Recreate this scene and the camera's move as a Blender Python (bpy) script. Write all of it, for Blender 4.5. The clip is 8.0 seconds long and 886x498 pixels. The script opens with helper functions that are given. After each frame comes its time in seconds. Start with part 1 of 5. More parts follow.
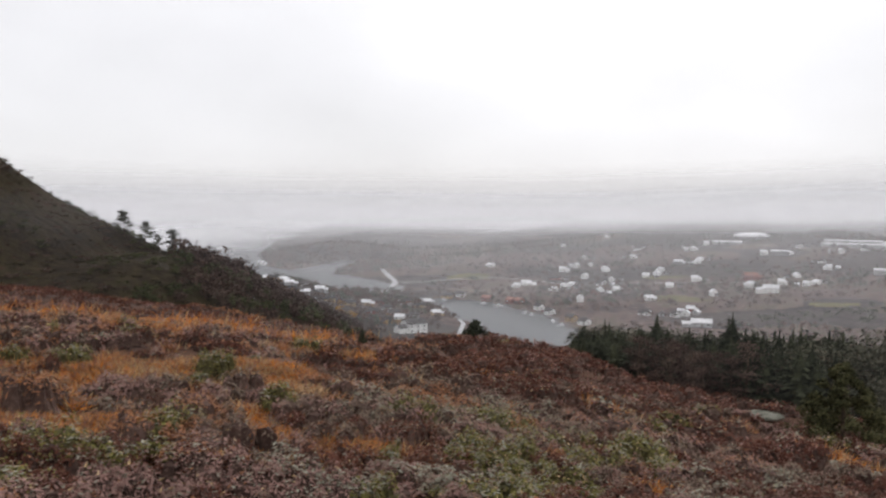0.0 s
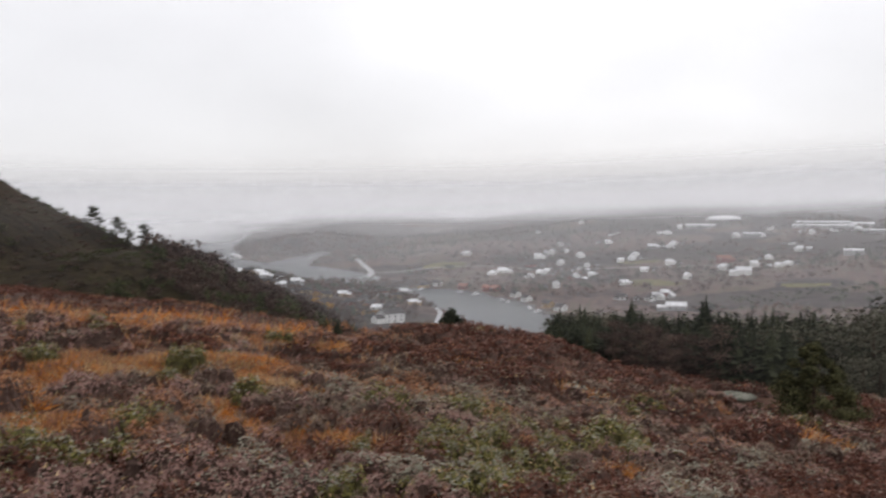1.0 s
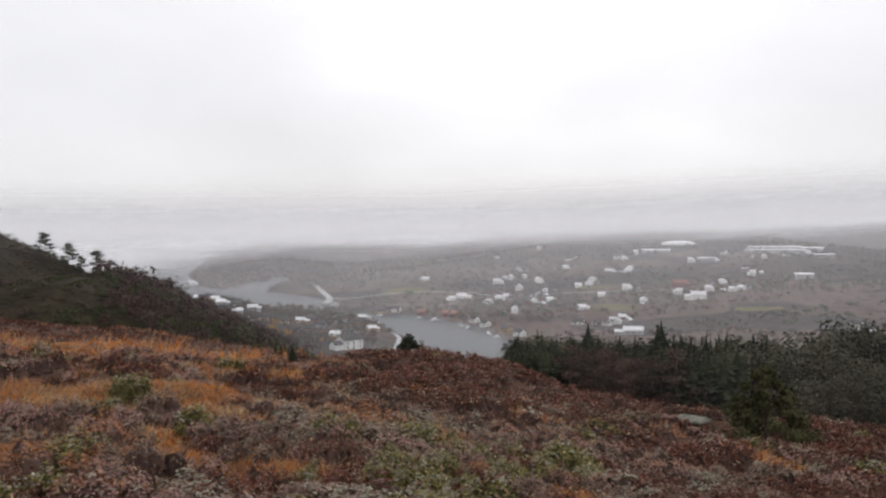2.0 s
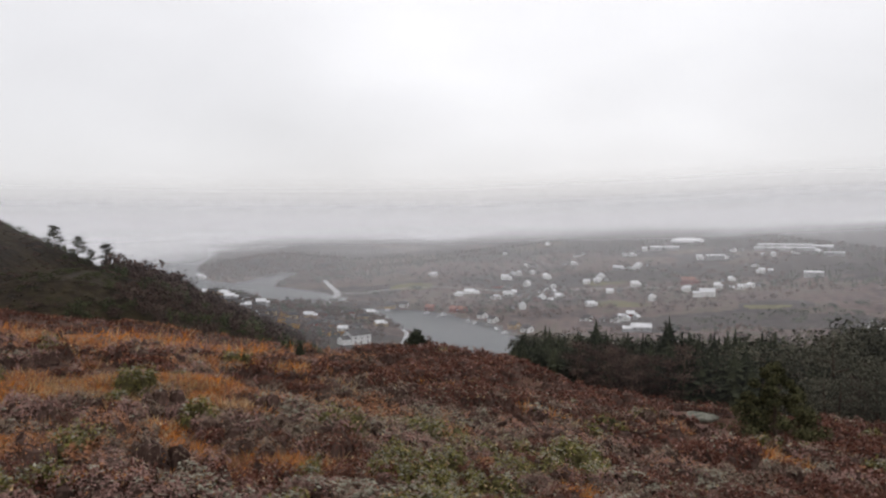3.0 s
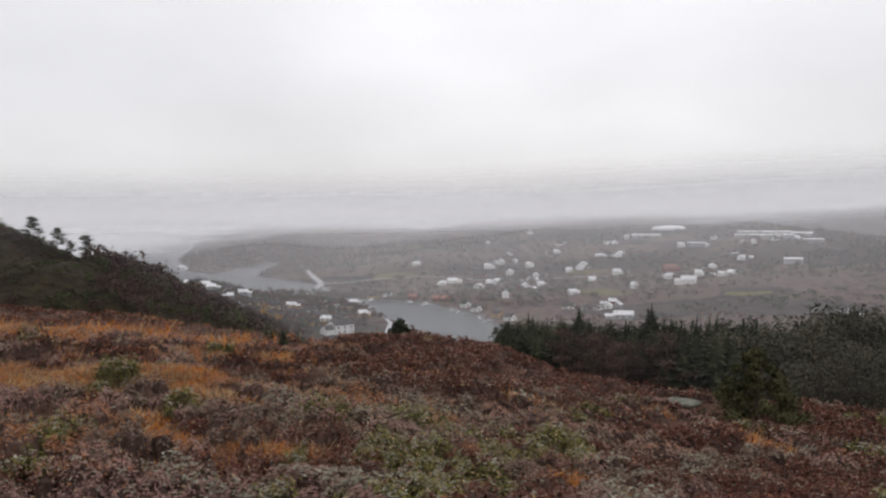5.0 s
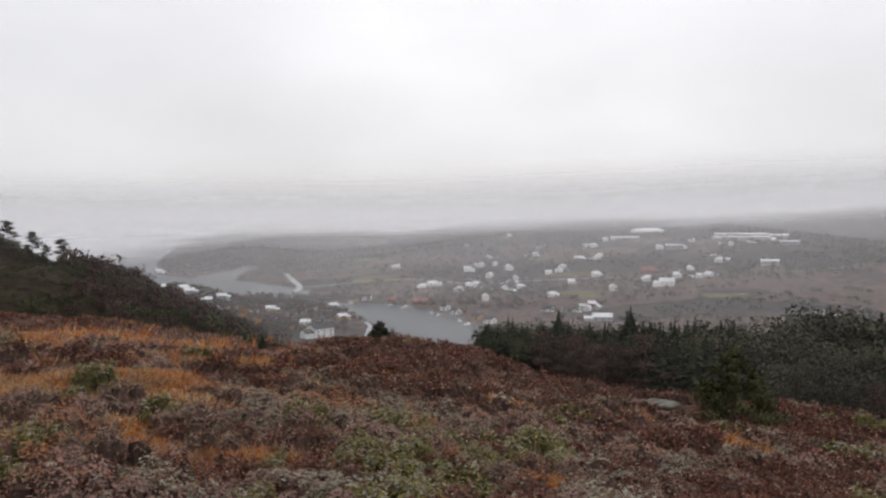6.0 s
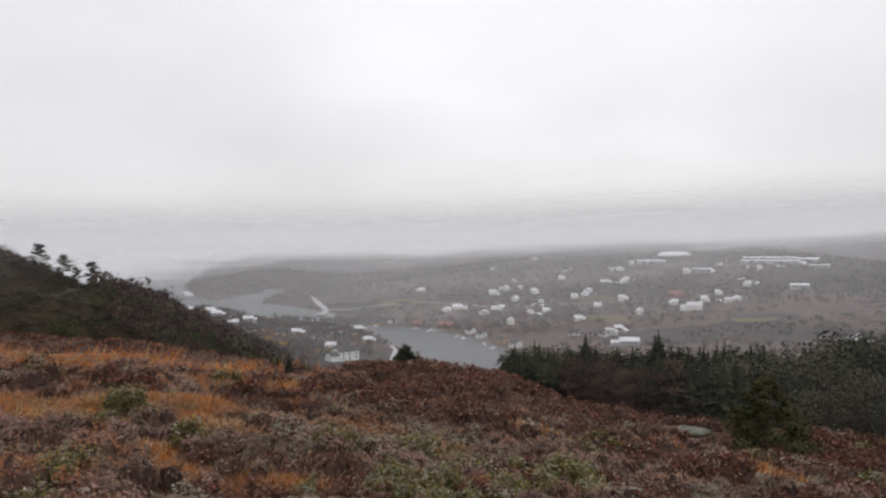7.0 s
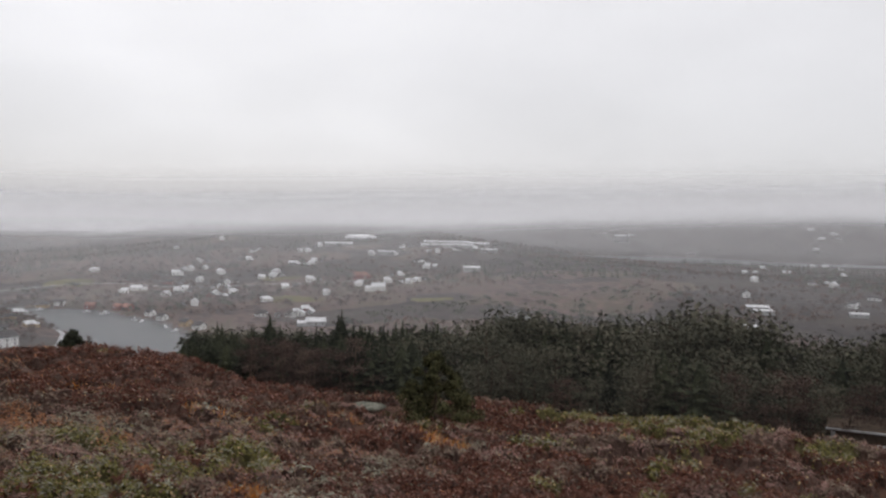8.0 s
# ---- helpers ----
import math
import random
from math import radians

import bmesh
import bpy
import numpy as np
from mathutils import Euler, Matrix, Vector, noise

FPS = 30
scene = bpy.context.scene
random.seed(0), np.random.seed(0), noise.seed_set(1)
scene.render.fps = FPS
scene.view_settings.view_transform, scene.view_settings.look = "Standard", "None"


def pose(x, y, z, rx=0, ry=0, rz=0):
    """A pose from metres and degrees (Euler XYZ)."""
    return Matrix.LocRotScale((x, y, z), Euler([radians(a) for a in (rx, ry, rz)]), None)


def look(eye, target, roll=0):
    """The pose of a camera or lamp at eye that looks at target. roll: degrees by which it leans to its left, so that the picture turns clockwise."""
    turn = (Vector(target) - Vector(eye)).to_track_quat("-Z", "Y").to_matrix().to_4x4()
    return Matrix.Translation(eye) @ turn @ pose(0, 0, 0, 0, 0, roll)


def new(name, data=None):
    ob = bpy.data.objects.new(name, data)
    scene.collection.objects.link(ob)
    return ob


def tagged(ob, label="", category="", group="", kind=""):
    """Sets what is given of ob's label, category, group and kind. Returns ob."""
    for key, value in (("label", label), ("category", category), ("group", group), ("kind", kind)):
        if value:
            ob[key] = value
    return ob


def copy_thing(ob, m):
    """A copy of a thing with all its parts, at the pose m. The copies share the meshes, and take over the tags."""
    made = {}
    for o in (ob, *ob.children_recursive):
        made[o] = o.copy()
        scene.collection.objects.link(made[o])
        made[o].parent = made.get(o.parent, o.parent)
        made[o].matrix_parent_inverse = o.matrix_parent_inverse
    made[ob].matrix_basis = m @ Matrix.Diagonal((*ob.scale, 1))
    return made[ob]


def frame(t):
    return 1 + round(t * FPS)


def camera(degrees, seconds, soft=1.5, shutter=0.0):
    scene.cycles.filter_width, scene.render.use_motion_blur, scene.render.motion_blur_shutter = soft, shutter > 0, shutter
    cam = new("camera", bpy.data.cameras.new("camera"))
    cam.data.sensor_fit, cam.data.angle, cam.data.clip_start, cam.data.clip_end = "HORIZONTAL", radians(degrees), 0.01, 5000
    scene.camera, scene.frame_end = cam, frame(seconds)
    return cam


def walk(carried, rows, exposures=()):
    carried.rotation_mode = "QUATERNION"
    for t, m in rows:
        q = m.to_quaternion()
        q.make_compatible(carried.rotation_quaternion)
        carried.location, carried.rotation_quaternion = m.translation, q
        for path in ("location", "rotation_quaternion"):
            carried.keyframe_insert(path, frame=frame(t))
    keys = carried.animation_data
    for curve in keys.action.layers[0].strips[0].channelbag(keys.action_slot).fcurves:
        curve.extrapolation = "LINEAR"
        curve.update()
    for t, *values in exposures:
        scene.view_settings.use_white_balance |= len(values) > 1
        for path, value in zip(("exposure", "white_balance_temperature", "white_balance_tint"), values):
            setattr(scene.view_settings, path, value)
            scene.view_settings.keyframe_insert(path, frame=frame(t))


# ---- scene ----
# the camera: held by hand on a hillside path, turning slowly to the right
cam = camera(55.67, 8.0, soft=2.3, shutter=0.25)


def aim(eye, turn, tilt, roll):
    """A pose from compass degrees to the right of north (+y), tilt above level, and roll."""
    a, b = radians(turn), radians(tilt)
    way = Vector((math.sin(a) * math.cos(b), math.cos(a) * math.cos(b), math.sin(b)))
    return look(eye, Vector(eye) + way * 100, roll)


PATH = [
    (0.0, (0.100, 0.020, 84.990), 0.000, -2.578, 0.657),
    (0.3, (0.125, 0.032, 84.986), 1.030, -2.265, 1.368),
    (0.5, (0.141, 0.040, 84.983), 0.801, -2.886, 1.124),
    (0.8, (0.166, 0.070, 84.980), -0.305, -3.817, -0.117),
    (1.0, (0.182, 0.090, 84.978), 1.657, -3.321, -0.478),
    (1.2, (0.202, 0.115, 84.972), 4.035, -2.370, -1.094),
    (2.3, (0.292, 0.221, 84.946), 4.399, -1.333, -0.380),
    (2.5, (0.284, 0.247, 84.938), 3.654, -1.072, 0.425),
    (2.7, (0.291, 0.254, 84.934), 3.786, -1.544, -0.576),
    (3.0, (0.302, 0.265, 84.928), 3.912, -1.894, -0.184),
    (3.3, (0.304, 0.281, 84.917), 4.337, -2.679, 0.366),
    (3.5, (0.306, 0.292, 84.909), 4.468, -2.541, 0.932),
    (3.7, (0.299, 0.292, 84.911), 3.653, -1.748, -0.379),
    (4.0, (0.288, 0.292, 84.914), 3.193, -1.930, -0.328),
    (4.3, (0.287, 0.300, 84.908), 3.519, -2.691, 0.641),
    (4.5, (0.287, 0.305, 84.904), 3.573, -3.054, 0.989),
    (4.7, (0.287, 0.306, 84.904), 4.001, -2.734, 0.154),
    (5.8, (0.290, 0.314, 84.901), 6.632, -2.514, -0.213),
    (6.0, (0.290, 0.315, 84.900), 6.472, -2.448, -0.611),
    (6.3, (0.277, 0.322, 84.913), 6.848, -2.054, 0.271),
    (6.5, (0.268, 0.326, 84.922), 7.490, -0.488, -0.199),
    (6.8, (0.253, 0.322, 84.928), 5.151, -0.569, -0.330),
    (7.0, (0.243, 0.319, 84.932), 4.761, -0.843, -0.582),
    (7.2, (0.267, 0.325, 84.931), 4.545, -1.539, -0.344),
    (7.5, (0.302, 0.335, 84.930), 11.349, -0.408, -1.639),
    (7.6, (0.322, 0.344, 84.925), 13.084, -1.080, -0.833),
    (7.8, (0.353, 0.360, 84.919), 18.403, -1.312, 0.222),
    (7.9, (0.373, 0.367, 84.916), 24.089, -1.438, 1.202),
    (8.0, (0.392, 0.369, 84.915), 25.795, -2.040, 1.158),
]
walk(cam, [(t, aim(*row)) for t, *row in PATH],
     [(0.0, 0.04), (1.0, 0.02), (2.5, -0.03), (3.5, -0.12), (4.5, -0.12), (6.0, -0.10), (6.5, -0.06), (7.0, -0.13), (7.5, -0.13), (8.0, -0.2)])

# ---- light: a low overcast sky, thinner ahead of the camera ----
SUN_TURN, SUN_HEIGHT = 12.0, 38.0
world = bpy.data.worlds.new("overcast_sky")
scene.world = world
world.use_nodes = True
wt = world.node_tree
wt.nodes.clear()


def wnode(kind, **values):
    n = wt.nodes.new(kind)
    for key, value in values.items():
        n.inputs[key].default_value = value
    return n


w_out, w_bg = wnode("ShaderNodeOutputWorld"), wnode("ShaderNodeBackground", Strength=1.0)
w_co, w_sep = wnode("ShaderNodeTexCoord"), wnode("ShaderNodeSeparateXYZ")
w_ramp = wnode("ShaderNodeValToRGB")
stops = [(0.0, 0.485), (0.016, 0.50), (0.05, 0.55), (0.10, 0.59), (0.17, 0.62), (0.24, 0.64), (0.4, 0.68), (1.0, 0.82)]
el = w_ramp.color_ramp.elements
while len(el) < len(stops):
    el.new(0.5)
for e, (p, v) in zip(el, stops):
    e.position, e.color = p, (v, v * 0.992, v * 1.022, 1)
w_noise = wnode("ShaderNodeTexNoise", Scale=3.2, Detail=5.0, Roughness=0.55)
w_map = wnode("ShaderNodeMapping")
w_map.inputs["Scale"].default_value = (1.0, 1.0, 2.4)
w_cloud = wnode("ShaderNodeMapRange")
for key, v in (("From Min", 0.3), ("From Max", 0.7), ("To Min", 0.93), ("To Max", 1.06)):
    w_cloud.inputs[key].default_value = v
w_dot = wnode("ShaderNodeVectorMath")
w_dot.operation = "DOT_PRODUCT"
a, b = radians(SUN_TURN), radians(17)
w_dot.inputs[1].default_value = (math.sin(a) * math.cos(b), math.cos(a) * math.cos(b), math.sin(b))
w_glow = wnode("ShaderNodeMapRange")
w_glow.interpolation_type = "SMOOTHSTEP"
for key, v in (("From Min", 0.93), ("From Max", 1.0), ("To Min", 1.0), ("To Max", 1.13)):
    w_glow.inputs[key].default_value = v
w_mul, w_mul2 = wnode("ShaderNodeMath"), wnode("ShaderNodeVectorMath")
w_mul.operation, w_mul2.operation = "MULTIPLY", "SCALE"
w_sky = wnode("ShaderNodeTexSky")
w_sky.sky_type, w_sky.sun_disc = "NISHITA", False
w_sky.sun_elevation, w_sky.sun_rotation = radians(SUN_HEIGHT), radians(SUN_TURN)
w_weak = wnode("ShaderNodeVectorMath")
w_weak.operation = "SCALE"
w_weak.inputs["Scale"].default_value = 0.004
w_add = wnode("ShaderNodeVectorMath")
for x, y in (
    (w_co.outputs["Generated"], w_sep.inputs[0]), (w_sep.outputs["Z"], w_ramp.inputs[0]), (w_co.outputs["Generated"], w_map.inputs[0]),
    (w_map.outputs[0], w_noise.inputs["Vector"]), (w_noise.outputs[0], w_cloud.inputs["Value"]), (w_co.outputs["Generated"], w_dot.inputs[0]),
    (w_dot.outputs["Value"], w_glow.inputs["Value"]), (w_cloud.outputs[0], w_mul.inputs[0]), (w_glow.outputs[0], w_mul.inputs[1]),
    (w_ramp.outputs[0], w_mul2.inputs[0]), (w_mul.outputs[0], w_mul2.inputs["Scale"]), (w_sky.outputs[0], w_weak.inputs[0]),
    (w_mul2.outputs[0], w_add.inputs[0]), (w_weak.outputs[0], w_add.inputs[1]), (w_add.outputs[0], w_bg.inputs["Color"]), (w_bg.outputs[0], w_out.inputs[0]),
):
    wt.links.new(x, y)
w_bg.inputs["Strength"].default_value = 1.4

lamp = bpy.data.lights.new("sun", "SUN")
lamp.energy, lamp.angle, lamp.color = 0.6, radians(45), (1.0, 0.97, 0.94)
sun = new("sun", lamp)
a, b = radians(SUN_TURN), radians(SUN_HEIGHT)
sun.matrix_world = look((300 * math.sin(a) * math.cos(b), 300 * math.cos(a) * math.cos(b), 85 + 300 * math.sin(b)), (0, 0, 85))


# ---- materials ----
def surface(name, colors, scale=1.0, detail_scale=None, rough=0.85, bump=0.0, bump_scale=None, spread=(0.35, 0.65), island=0.0, each=0.0, metal=0.0, gloss=None):
    """A surface with broad patches and fine grain of the given colours; island / each: variation from piece to piece."""
    m = bpy.data.materials.new(name)
    m.use_nodes = True
    t = m.node_tree
    bsdf = t.nodes["Principled BSDF"]
    bsdf.inputs["Roughness"].default_value, bsdf.inputs["Metallic"].default_value = rough, metal
    bsdf.inputs["Specular IOR Level"].default_value = (0.06 if rough > 0.8 else 0.35) if gloss is None else gloss
    geo = t.nodes.new("ShaderNodeNewGeometry")
    broad, fine = t.nodes.new("ShaderNodeTexNoise"), t.nodes.new("ShaderNodeTexNoise")
    broad.inputs["Scale"].default_value, broad.inputs["Detail"].default_value = 1 / scale, 5
    fine.inputs["Scale"].default_value, fine.inputs["Detail"].default_value = 1 / (detail_scale or scale / 9), 3
    t.links.new(geo.outputs["Position"], broad.inputs["Vector"])
    t.links.new(geo.outputs["Position"], fine.inputs["Vector"])
    mix = t.nodes.new("ShaderNodeMath")
    mix.operation = "MULTIPLY_ADD"
    mix.inputs[1].default_value = 0.45
    half = t.nodes.new("ShaderNodeMath")
    half.operation = "MULTIPLY"
    half.inputs[1].default_value = 0.55
    t.links.new(broad.outputs[0], half.inputs[0])
    t.links.new(fine.outputs[0], mix.inputs[0])
    t.links.new(half.outputs[0], mix.inputs[2])
    value = mix.outputs[0]
    for amount, source in ((island, geo.outputs["Random Per Island"]), (each, None)):
        if amount:
            if source is None:
                source = t.nodes.new("ShaderNodeObjectInfo").outputs["Random"]
            shift = t.nodes.new("ShaderNodeMapRange")
            shift.inputs["To Min"].default_value, shift.inputs["To Max"].default_value = -amount, amount
            add = t.nodes.new("ShaderNodeMath")
            t.links.new(source, shift.inputs["Value"])
            t.links.new(shift.outputs[0], add.inputs[0])
            t.links.new(value, add.inputs[1])
            value = add.outputs[0]
    ramp = t.nodes.new("ShaderNodeValToRGB")
    e = ramp.color_ramp.elements
    while len(e) < len(colors):
        e.new(0.5)
    for k, c in enumerate(colors):
        e[k].position = spread[0] + (spread[1] - spread[0]) * k / max(1, len(colors) - 1)
        e[k].color = (*c, 1)
    t.links.new(value, ramp.inputs[0])
    t.links.new(ramp.outputs[0], bsdf.inputs["Base Color"])
    if bump:
        b, n = t.nodes.new("ShaderNodeBump"), t.nodes.new("ShaderNodeTexNoise")
        n.inputs["Scale"].default_value, n.inputs["Detail"].default_value = 1 / (bump_scale or scale / 6), 4
        b.inputs["Strength"].default_value, b.inputs["Distance"].default_value = 0.7, bump
        t.links.new(geo.outputs["Position"], n.inputs["Vector"])
        t.links.new(n.outputs[0], b.inputs["Height"])
        t.links.new(b.outputs[0], bsdf.inputs["Normal"])
    return m


HEATH_SOIL = surface("heath_soil", [(0.0347, 0.0182, 0.0131), (0.0786, 0.0422, 0.029), (0.1257, 0.0681, 0.0436)], 1.2, 0.06, bump=0.05)
ORANGE_SOIL = surface("dead_grass_ground", [(0.09, 0.045, 0.0225), (0.24, 0.09, 0.027), (0.3, 0.15, 0.06)], 1.0, 0.05, bump=0.05)
HILL_SOIL = surface("hillside_scrub_ground", [(0.0114, 0.0082, 0.0051), (0.0226, 0.0152, 0.0089), (0.0312, 0.0248, 0.0114), (0.0396, 0.0212, 0.0140)], 16, 1.6, bump=0.8, bump_scale=2.5)
LOW_SOIL = surface("valley_ground", [(0.0314, 0.025, 0.0224), (0.0672, 0.047, 0.0418), (0.1232, 0.08, 0.0694), (0.0784, 0.067, 0.0469), (0.1456, 0.1, 0.0775)], 110, 9, bump=1.0, bump_scale=9, spread=(0.36, 0.64))
WOOD_FLOOR = surface("woodland_floor", [(0.022, 0.019, 0.018), (0.042, 0.034, 0.031), (0.068, 0.054, 0.048), (0.05, 0.048, 0.036)], 60, 6, bump=1.5, bump_scale=6, spread=(0.34, 0.66))
FIELD = surface("meadow", [(0.07, 0.065, 0.0276), (0.119, 0.104, 0.0414), (0.14, 0.1105, 0.0517)], 40, 4)
SHORE_ROCK = surface("shore_rock", [(0.03, 0.027, 0.024), (0.08, 0.07, 0.064)], 12, 1.5, rough=0.6)
# stem colours of the clump bodies, also used as painted shade between lobes
HEATHER_STEMS_AND_SHADE = surface("woody_stems_and_shade", [(0.0390, 0.0240, 0.0195), (0.0870, 0.0555, 0.0450), (0.1500, 0.0960, 0.0780)], 0.9, 0.06, bump=0.03)
GREEN_STEMS_AND_SHADE = surface("green_stems_and_shade", [(0.0442, 0.0396, 0.021), (0.0935, 0.0825, 0.039), (0.153, 0.1369, 0.063)], 0.9, 0.06, bump=0.03)
HEATHER = surface("brown_heather", [(0.0833, 0.0484, 0.0405), (0.2200, 0.1297, 0.1097), (0.3271, 0.1981, 0.1688), (0.4401, 0.2859, 0.2464)], 1.6, 0.08, island=0.03, spread=(0.14, 0.9))
RUST_HEATHER = surface("rust_brown_heather", [(0.10, 0.047, 0.027), (0.27, 0.125, 0.066), (0.40, 0.19, 0.10), (0.48, 0.27, 0.16)], 1.6, 0.08, island=0.03, spread=(0.14, 0.9))
GREY_HEATHER = surface("grey_heather", [(0.0551, 0.0385, 0.0286), (0.1524, 0.1079, 0.0807), (0.2336, 0.1756, 0.1324), (0.3309, 0.2629, 0.1991)], 1.6, 0.08, island=0.03, spread=(0.14, 0.9))
DARK_HEATHER = surface("dark_red_heather", [(0.0392, 0.0178, 0.0130), (0.1123, 0.0449, 0.0303), (0.1762, 0.0752, 0.0475)], 1.3, 0.08, island=0.03, spread=(0.14, 0.9))
ORANGE = surface("dead_orange_grass", [(0.2475, 0.0938, 0.0227), (0.5448, 0.1888, 0.0318), (0.6941, 0.2759, 0.0561), (0.6607, 0.3683, 0.1370)], 1.2, 0.08, island=0.03, spread=(0.14, 0.9))
GREEN = surface("green_heather", [(0.0599, 0.0494, 0.0175), (0.1267, 0.1108, 0.0347), (0.2130, 0.1905, 0.0627), (0.2790, 0.2525, 0.1066)], 0.9, 0.08, island=0.03, spread=(0.14, 0.9))
PALE = surface("sleet_dusted_tips", [(0.1227, 0.1137, 0.0829), (0.2309, 0.2192, 0.1652), (0.3611, 0.3581, 0.2814)], 0.8, 0.08, island=0.03)
STRAW = surface("straw_grass", [(0.2345, 0.1470, 0.0682), (0.4689, 0.3254, 0.1672), (0.6699, 0.5049, 0.3030)], 0.8, 0.08, island=0.03)
SCRUB = surface("hillside_scrub", [(0.0153, 0.0145, 0.0093), (0.0321, 0.0318, 0.0159), (0.0574, 0.0405, 0.0275), (0.0651, 0.0470, 0.0361)], 9, 0.8, island=0.1)
HILL_GREEN = surface("hillside_leaves", [(0.026, 0.030, 0.015), (0.05, 0.058, 0.026), (0.075, 0.08, 0.036), (0.066, 0.052, 0.036)], 12, 1.0, island=0.08)
SPRUCE = surface("spruce_needles", [(0.0179, 0.0197, 0.0137), (0.0356, 0.0396, 0.0248), (0.0576, 0.0611, 0.0352)], 2.5, 0.3, island=0.05, each=0.10)
PINE = surface("pine_needles", [(0.0408, 0.0412, 0.0307), (0.0748, 0.0726, 0.0509), (0.1111, 0.1004, 0.0720)], 2.5, 0.3, island=0.05, each=0.10)
TWIGS = surface("bare_twigs", [(0.0409, 0.0259, 0.0211), (0.0819, 0.0531, 0.0431), (0.1147, 0.0781, 0.0625)], 3, 0.3, island=0.12, each=0.12)
YELLOW = surface("autumn_leaves", [(0.1560, 0.0797, 0.0198), (0.3640, 0.1860, 0.0330), (0.4680, 0.2656, 0.0495)], 5, 0.6, island=0.15)
FAR_WOOD = surface("far_woodland", [(0.0441, 0.0359, 0.0285), (0.0882, 0.0612, 0.0489), (0.1323, 0.0825, 0.0652), (0.1617, 0.0997, 0.0747)], 60, 5, island=0.1)
FAR_SPRUCE = surface("far_spruce", [(0.0393, 0.0482, 0.0350), (0.0787, 0.0832, 0.0582), (0.1107, 0.1095, 0.0744)], 30, 3, island=0.12)
BARK = surface("bark", [(0.03, 0.022, 0.016), (0.07, 0.05, 0.036), (0.11, 0.08, 0.06)], 0.6, 0.05, bump=0.02)
ROCK = surface("lichen_rock", [(0.0648, 0.0634, 0.0504), (0.1440, 0.1404, 0.1120), (0.2448, 0.2412, 0.2030)], 0.35, 0.04, bump=0.03, spread=(0.4, 0.6))
ASPHALT = surface("wet_asphalt", [(0.0936, 0.0936, 0.0972), (0.144, 0.144, 0.1476)], 9, 0.8, rough=0.28, gloss=0.6)
WHITE_WALL = surface("white_painted_boards", [(0.74, 0.74, 0.72), (0.84, 0.84, 0.83)], 3, 0.3, rough=0.6, each=0.1)
RED_WALL = surface("red_painted_boards", [(0.14, 0.03, 0.02), (0.22, 0.05, 0.032)], 3, 0.3, rough=0.7, each=0.1)
OCHRE_WALL = surface("ochre_painted_boards", [(0.35, 0.22, 0.1), (0.5, 0.36, 0.18)], 3, 0.3, rough=0.7, each=0.1)
GREY_WALL = surface("grey_painted_boards", [(0.22, 0.22, 0.22), (0.4, 0.4, 0.4)], 3, 0.3, rough=0.7, each=0.15)
SNOW_ROOF = surface("sleet_whitened_roof", [(0.55, 0.55, 0.56), (0.78, 0.78, 0.79)], 4, 0.5, rough=0.5, each=0.1)
DARK_ROOF = surface("dark_tiled_roof", [(0.04, 0.037, 0.036), (0.09, 0.08, 0.078)], 4, 0.4, rough=0.85, each=0.15)
RED_ROOF = surface("red_tiled_roof", [(0.16, 0.05, 0.03), (0.3, 0.1, 0.06)], 4, 0.4, rough=0.6, each=0.1)
GLASS = surface("window_glass", [(0.02, 0.022, 0.025), (0.05, 0.055, 0.06)], 2, 0.3, rough=0.08)
GELCOAT = surface("white_boat_hull", [(0.7, 0.7, 0.7), (0.85, 0.85, 0.85)], 1.5, 0.2, rough=0.25)
STONE = surface("grey_stone", [(0.14, 0.135, 0.13), (0.28, 0.27, 0.26)], 1.5, 0.2, bump=0.03)
PLANK = surface("weathered_planks", [(0.12, 0.10, 0.085), (0.24, 0.21, 0.18)], 1.5, 0.15)
WATER = surface("fjord_water", [(0.02, 0.026, 0.03), (0.035, 0.042, 0.048)], 120, 14, rough=0.3, bump=0.3, bump_scale=2.2)
WATER.node_tree.nodes["Principled BSDF"].inputs["IOR"].default_value = 1.33
WATER.node_tree.nodes["Principled BSDF"].inputs["Specular IOR Level"].default_value = 0.11


MIST = 0.64


